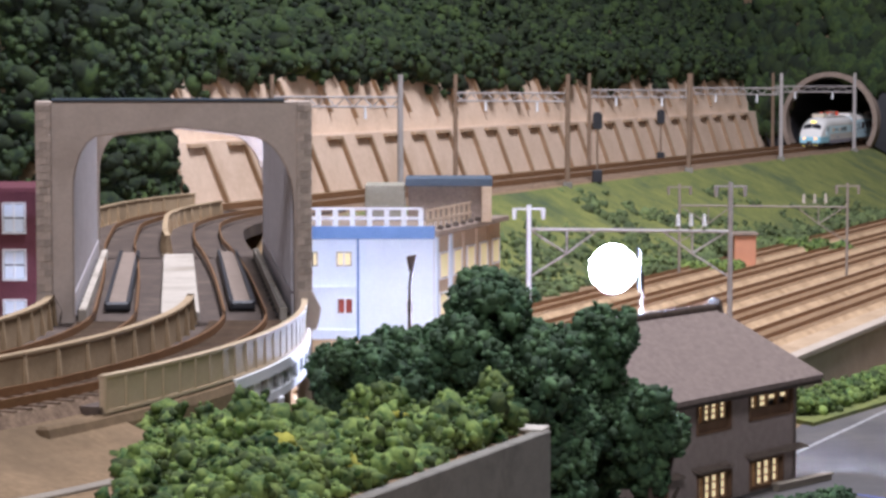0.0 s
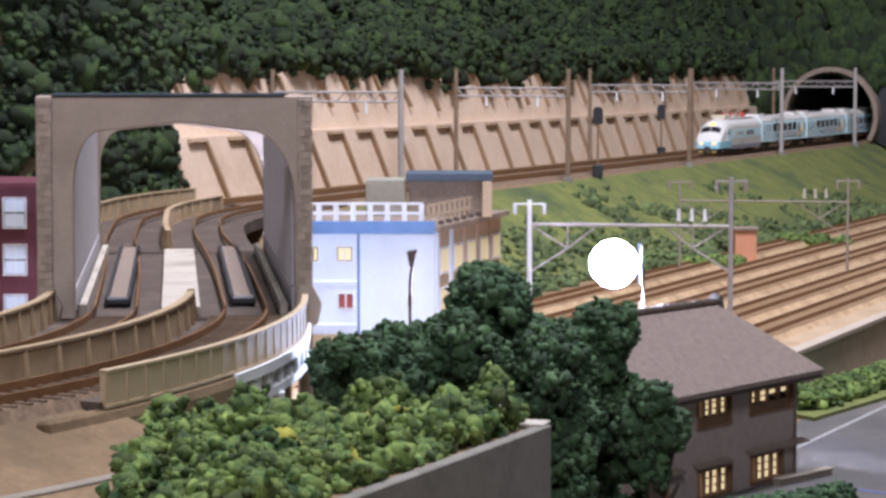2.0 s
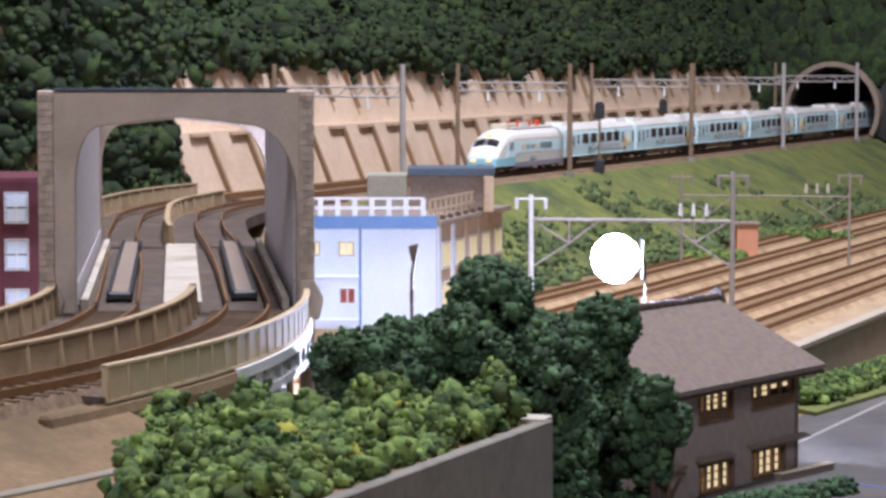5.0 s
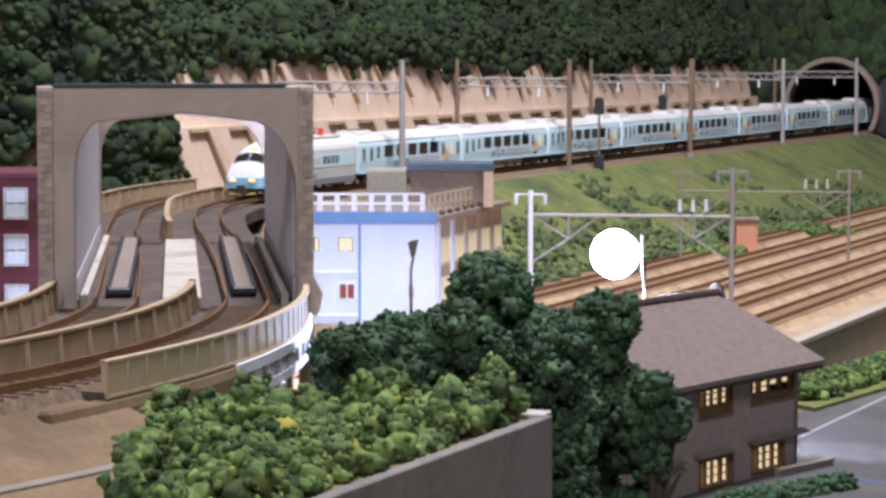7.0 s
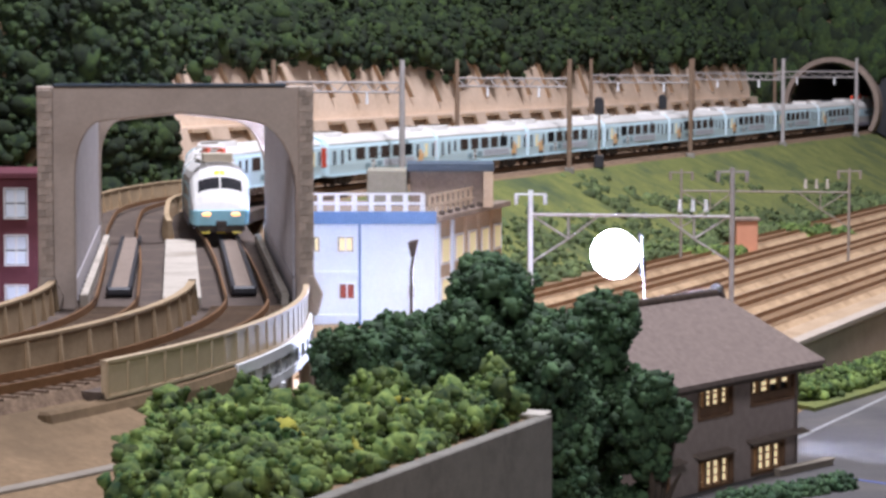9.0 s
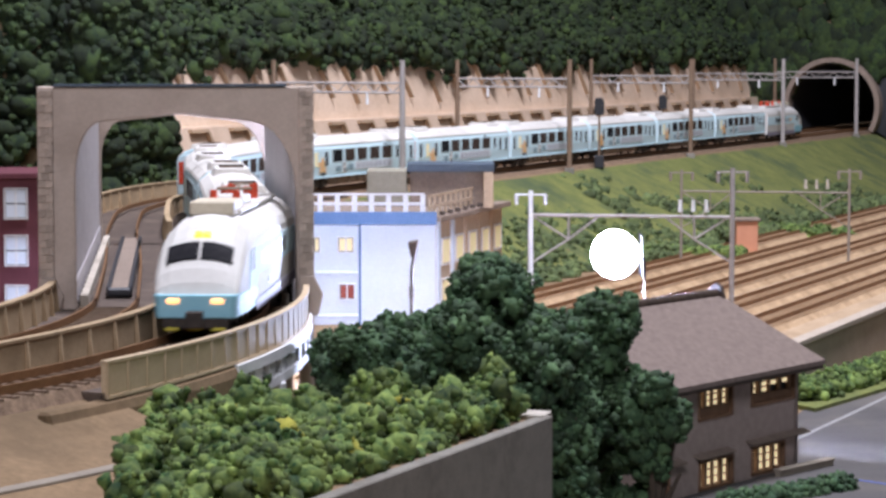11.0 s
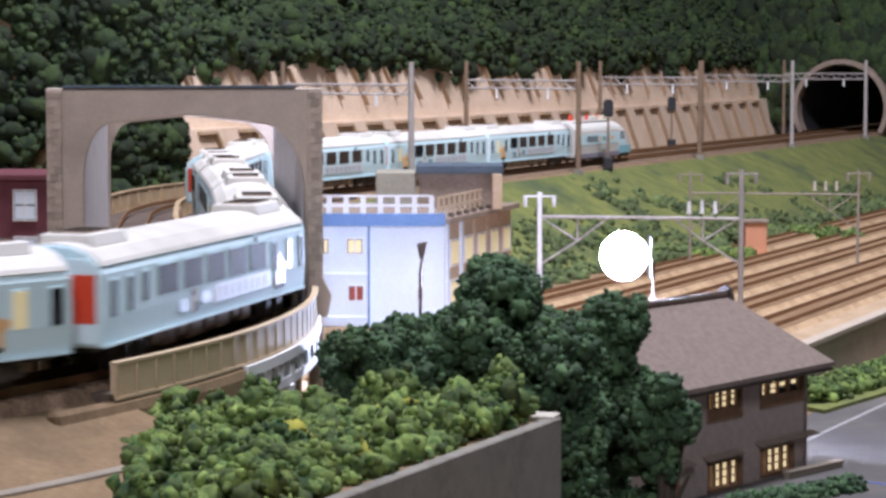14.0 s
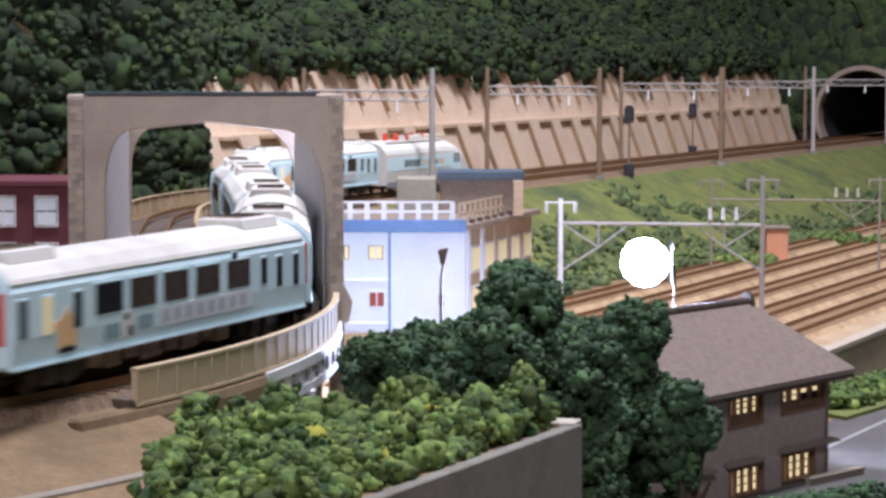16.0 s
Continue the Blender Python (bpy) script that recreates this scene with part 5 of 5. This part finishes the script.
def loco():
    l = LOCO - 0.4
    th = thing("train_locomotive", "white streamlined locomotive with a pale blue band", "locomotive", "train locomotives")
    sh = Shape()
    rings = [(y, w, zt) for (y, zt), w in zip(NOSE, (0.86, 0.91, 0.945, 0.97, 0.985, 1.0, 1.0, 1.0))] + [(l, 1.0, 4.22)]
    for y, w, zt in rings:
        for x, z in SIDE:
            g = (z - 1.0) / 3.22
            sh.v.append((x * w, y, 0.7 + g * (zt - 0.7)))
    n, k = len(SIDE), len(rings)
    sh.f = [(i * n + j, i * n + (j + 1) % n, (i + 1) * n + (j + 1) % n, (i + 1) * n + j) for i in range(k - 1) for j in range(n)] + [tuple(range(n)), tuple(range((k - 1) * n, k * n))]
    part("body", sh, M["trainwhite"], th, "white body with a sloping nose", smooth=False)
    heights = tuple(zip(*NOSE))

    def on_nose(name, x0, x1, y0, y1, mat, label, lift=0.05):
        q = Shape()
        n = 8
        for y in (y0, (y0 + y1) / 2, y1):
            zt = float(np.interp(y, *heights))
            for i in range(n + 1):
                x = x0 + (x1 - x0) * i / n
                z = zt - (0.075 * (zt - 0.7)) * (x / 1.1) ** 2
                q.v += [(x, y, z - 0.12), (x, y - lift * 0.6, z + lift)]
        k = 2 * (n + 1)
        for b in (0, k):
            for i in range(n):
                a = b + 2 * i
                q.f += [(a, a + 2, k + a + 2, k + a), (a + 1, k + a + 1, k + a + 3, a + 3)]
            q.f += [(b, b + k, b + k + 1, b + 1), (b + 2 * n, b + 2 * n + 1, b + k + 2 * n + 1, b + k + 2 * n)]
        for i in range(n):
            q.f += [(2 * i, 2 * i + 1, 2 * i + 3, 2 * i + 2), (2 * k + 2 * i, 2 * k + 2 * i + 2, 2 * k + 2 * i + 3, 2 * k + 2 * i + 1)]
        return part(name, q, M[mat], th, label)

    on_nose("windscreen", -1.2, -0.05, 2.05, 2.68, "glass", "dark windscreen")
    on_nose("windscreen", 0.05, 1.2, 2.05, 2.68, "glass", "dark windscreen")
    on_nose("headlight", -0.3, -0.02, 2.98, 3.22, "yellowlamp", "lit yellow headlight", 0.07)
    on_nose("headlight", 0.02, 0.3, 2.98, 3.22, "yellowlamp", "lit yellow headlight", 0.07)
    band = Shape()
    for y, w in ((0.95, 0.80), (1.12, 0.89), (1.45, 0.935), (2.2, 0.975), (3.4, 1.006), (5.6, 1.012)):
        for x, z in ((-1.62 * w, 0.68), (1.62 * w, 0.68), (1.66 * w, 1.52), (-1.66 * w, 1.52)):
            band.v.append((x, y, z))
    band.f = [(i * 4 + j, i * 4 + (j + 1) % 4, i * 4 + 4 + (j + 1) % 4, i * 4 + 4 + j) for i in range(5) for j in range(4)] + [(0, 1, 2, 3), (23, 22, 21, 20)]
    part("nose_skirt", band, M["skirt"], th, "sky blue nose skirt", bevel=0.03)
    for x in (-0.8, 0.8):
        part("marker_lamp", Shape().box(x - 0.24, 0.86, 1.2, x + 0.24, 1.06, 1.4), M["orangelamp"], th, "lit orange marker lamp", bevel=0.06)
    part("coupler", Shape().box(-0.3, 0.5, 0.35, 0.3, 1.3, 0.95).box(-1.2, 1.0, 0.3, 1.2, 1.4, 0.68), M["under"], th, "dark coupler", bevel=0.04)
    for x in (-0.85, 0.0, 0.85):
        part("step", Shape().box(x - 0.25, 0.85, 0.24, x + 0.25, 1.05, 0.34), M["yellowstep"], th, "yellow step edge", bevel=0.02)
    for sx in (1, -1):
        a, b = sorted((sx * 1.645, sx * 1.685))
        lo, hi = sorted((sx * 1.67, sx * 1.695))
        side_band = Shape()
        for x in (a, b):
            side_band.v += [(x, 3.3, 1.5), (x, 5.5, 1.5), (x, 6.0, 1.85), (x, l - 0.25, 1.85), (x, l - 0.25, 2.9), (x, 3.9, 2.9)]
        side_band.f = [(0, 1, 2, 3, 4, 5), (11, 10, 9, 8, 7, 6)] + [(i, (i + 1) % 6, 6 + (i + 1) % 6, 6 + i) for i in range(6)]
        part("side_band", side_band, M["trainblue"], th, "pale blue side band")
        part("side_sill", Shape().box(a, 5.4, 0.5, b, l - 0.2, 0.98), M["sill"], th, "grey-violet sill", bevel=0.02)
        for y, w in ((3.9, 0.42), (4.6, 0.36)):
            part("cab_window", Shape().box(lo, y, 2.15, hi, y + w, 2.95), M["brownglass"], th, "brown cab window", bevel=0.02)
        for y, w, mat in ((7.3, 0.75, "orange"), (8.4, 0.9, "grey"), (9.7, 0.9, "grey"), (11.0, 0.5, "orange")):
            part("printed_patch", Shape().box(lo, y, 2.15, hi, y + w, 2.6), M[mat], th, "printed patch", bevel=0.06)
        for k in range(4):
            part("lettering_bar", Shape().box(lo, 12.2 + k * 0.82, 2.1, hi, 12.8 + k * 0.82, 2.7), M["lettergrey"], th, "dark lettering bar")
        part("lettering_bar", Shape().box(lo, 9.4, 1.22, hi, 11.0, 1.45), M["letterbar"], th, "small grey lettering bar")
    part("roof_deck", Shape().box(-1.0, 6.4, 4.1, 1.0, l - 1.5, 4.26), M["trainroof"], th, "flat roof deck", bevel=0.03)
    part("roof_box", Shape().box(-0.85, 5.4, 4.1, 0.85, 8.0, 4.62), M["creambox"], th, "cream roof box", bevel=0.06)
    part("roof_box", Shape().box(-0.7, 9.4, 4.15, 0.7, 11.6, 4.6), M["trainroof"], th, "white roof box", bevel=0.06)
    for y in (9.1, 12.2, 14.2, 14.7):
        part("roof_insulator", Shape().rod((0.45, y, 4.2), (0.45, y, 4.85), 0.17, 0.14, 8).rod((-0.45, y, 4.2), (-0.45, y, 4.85), 0.17, 0.14, 8), M["red"], th, "red roof insulator")
    part("pantograph", Shape().rod((-0.45, 14.2, 4.84), (0.45, 14.2, 4.84), 0.05).rod((0, 14.2, 4.84), (0, 11.9, 4.78), 0.05).rod((-0.7, 11.9, 4.78), (0.7, 11.9, 4.78), 0.06), M["tank"], th, "folded grey pantograph")
    part("underframe", Shape().box(-1.25, 1.6, 0.45, 1.25, l - 0.5, 0.75).box(-1.4, 8.2, 0.2, 1.4, 11.0, 0.7), M["under"], th, bevel=0.04)
    bogie(th, 4.2)
    bogie(th, l - 3.6)
    return th


def front_s(t):
    late = max(0.0, t - 7.0)
    return 24.4 + 24.4 * t + 0.5 * late + 1.8 * math.exp(-((t - 8.2) / 0.8) ** 2)


def build_train():
    out = [(loco(), 0.0, LOCO, 1)]
    kinds = {True: coach(True), False: coach(False)}
    lead, used = LOCO, set()
    for i in range(10):
        flip = i < 4
        out.append((copy_thing(kinds[flip], P(0, 0, 0)) if flip in used else kinds[flip], lead, COACH, 1))
        used.add(flip)
        lead += COACH
    out.append((copy_thing(out[0][0], P(0, 0, 0)), lead, LOCO, -1))
    return out


TRAIN = build_train()


def motions():
    for ob, lead, l, way in TRAIN:
        rows = []
        for i in range(33):
            t = i * 0.5
            s = front_s(t) - lead
            sa, sb = (s - l * 0.18, s - l * 0.82)
            _, xa, ya, _ = spot(sa)
            _, xb, yb, _ = spot(sb)
            a = math.degrees(math.atan2(xa - xb, -(ya - yb)))
            za, zb = RAIL_Z + rise(sa), RAIL_Z + rise(sb)
            d = l * 0.18
            lift = math.degrees(math.atan2(zb - za, sa - sb))
            fx, fy, fz = xa + d * math.sin(radians(a)), ya - d * math.cos(radians(a)), za + (za - zb) / (sa - sb) * d
            if way < 0:
                bx, by, bz = xb - d * math.sin(radians(a)), yb + d * math.cos(radians(a)), zb
                rows.append((t, P(bx, by, bz, 0, 0, a + 180) @ pose(0, 0, 0, -lift)))
            else:
                rows.append((t, P(fx, fy, fz, 0, 0, a) @ pose(0, 0, 0, lift)))
        walk(ob, rows)


motions()
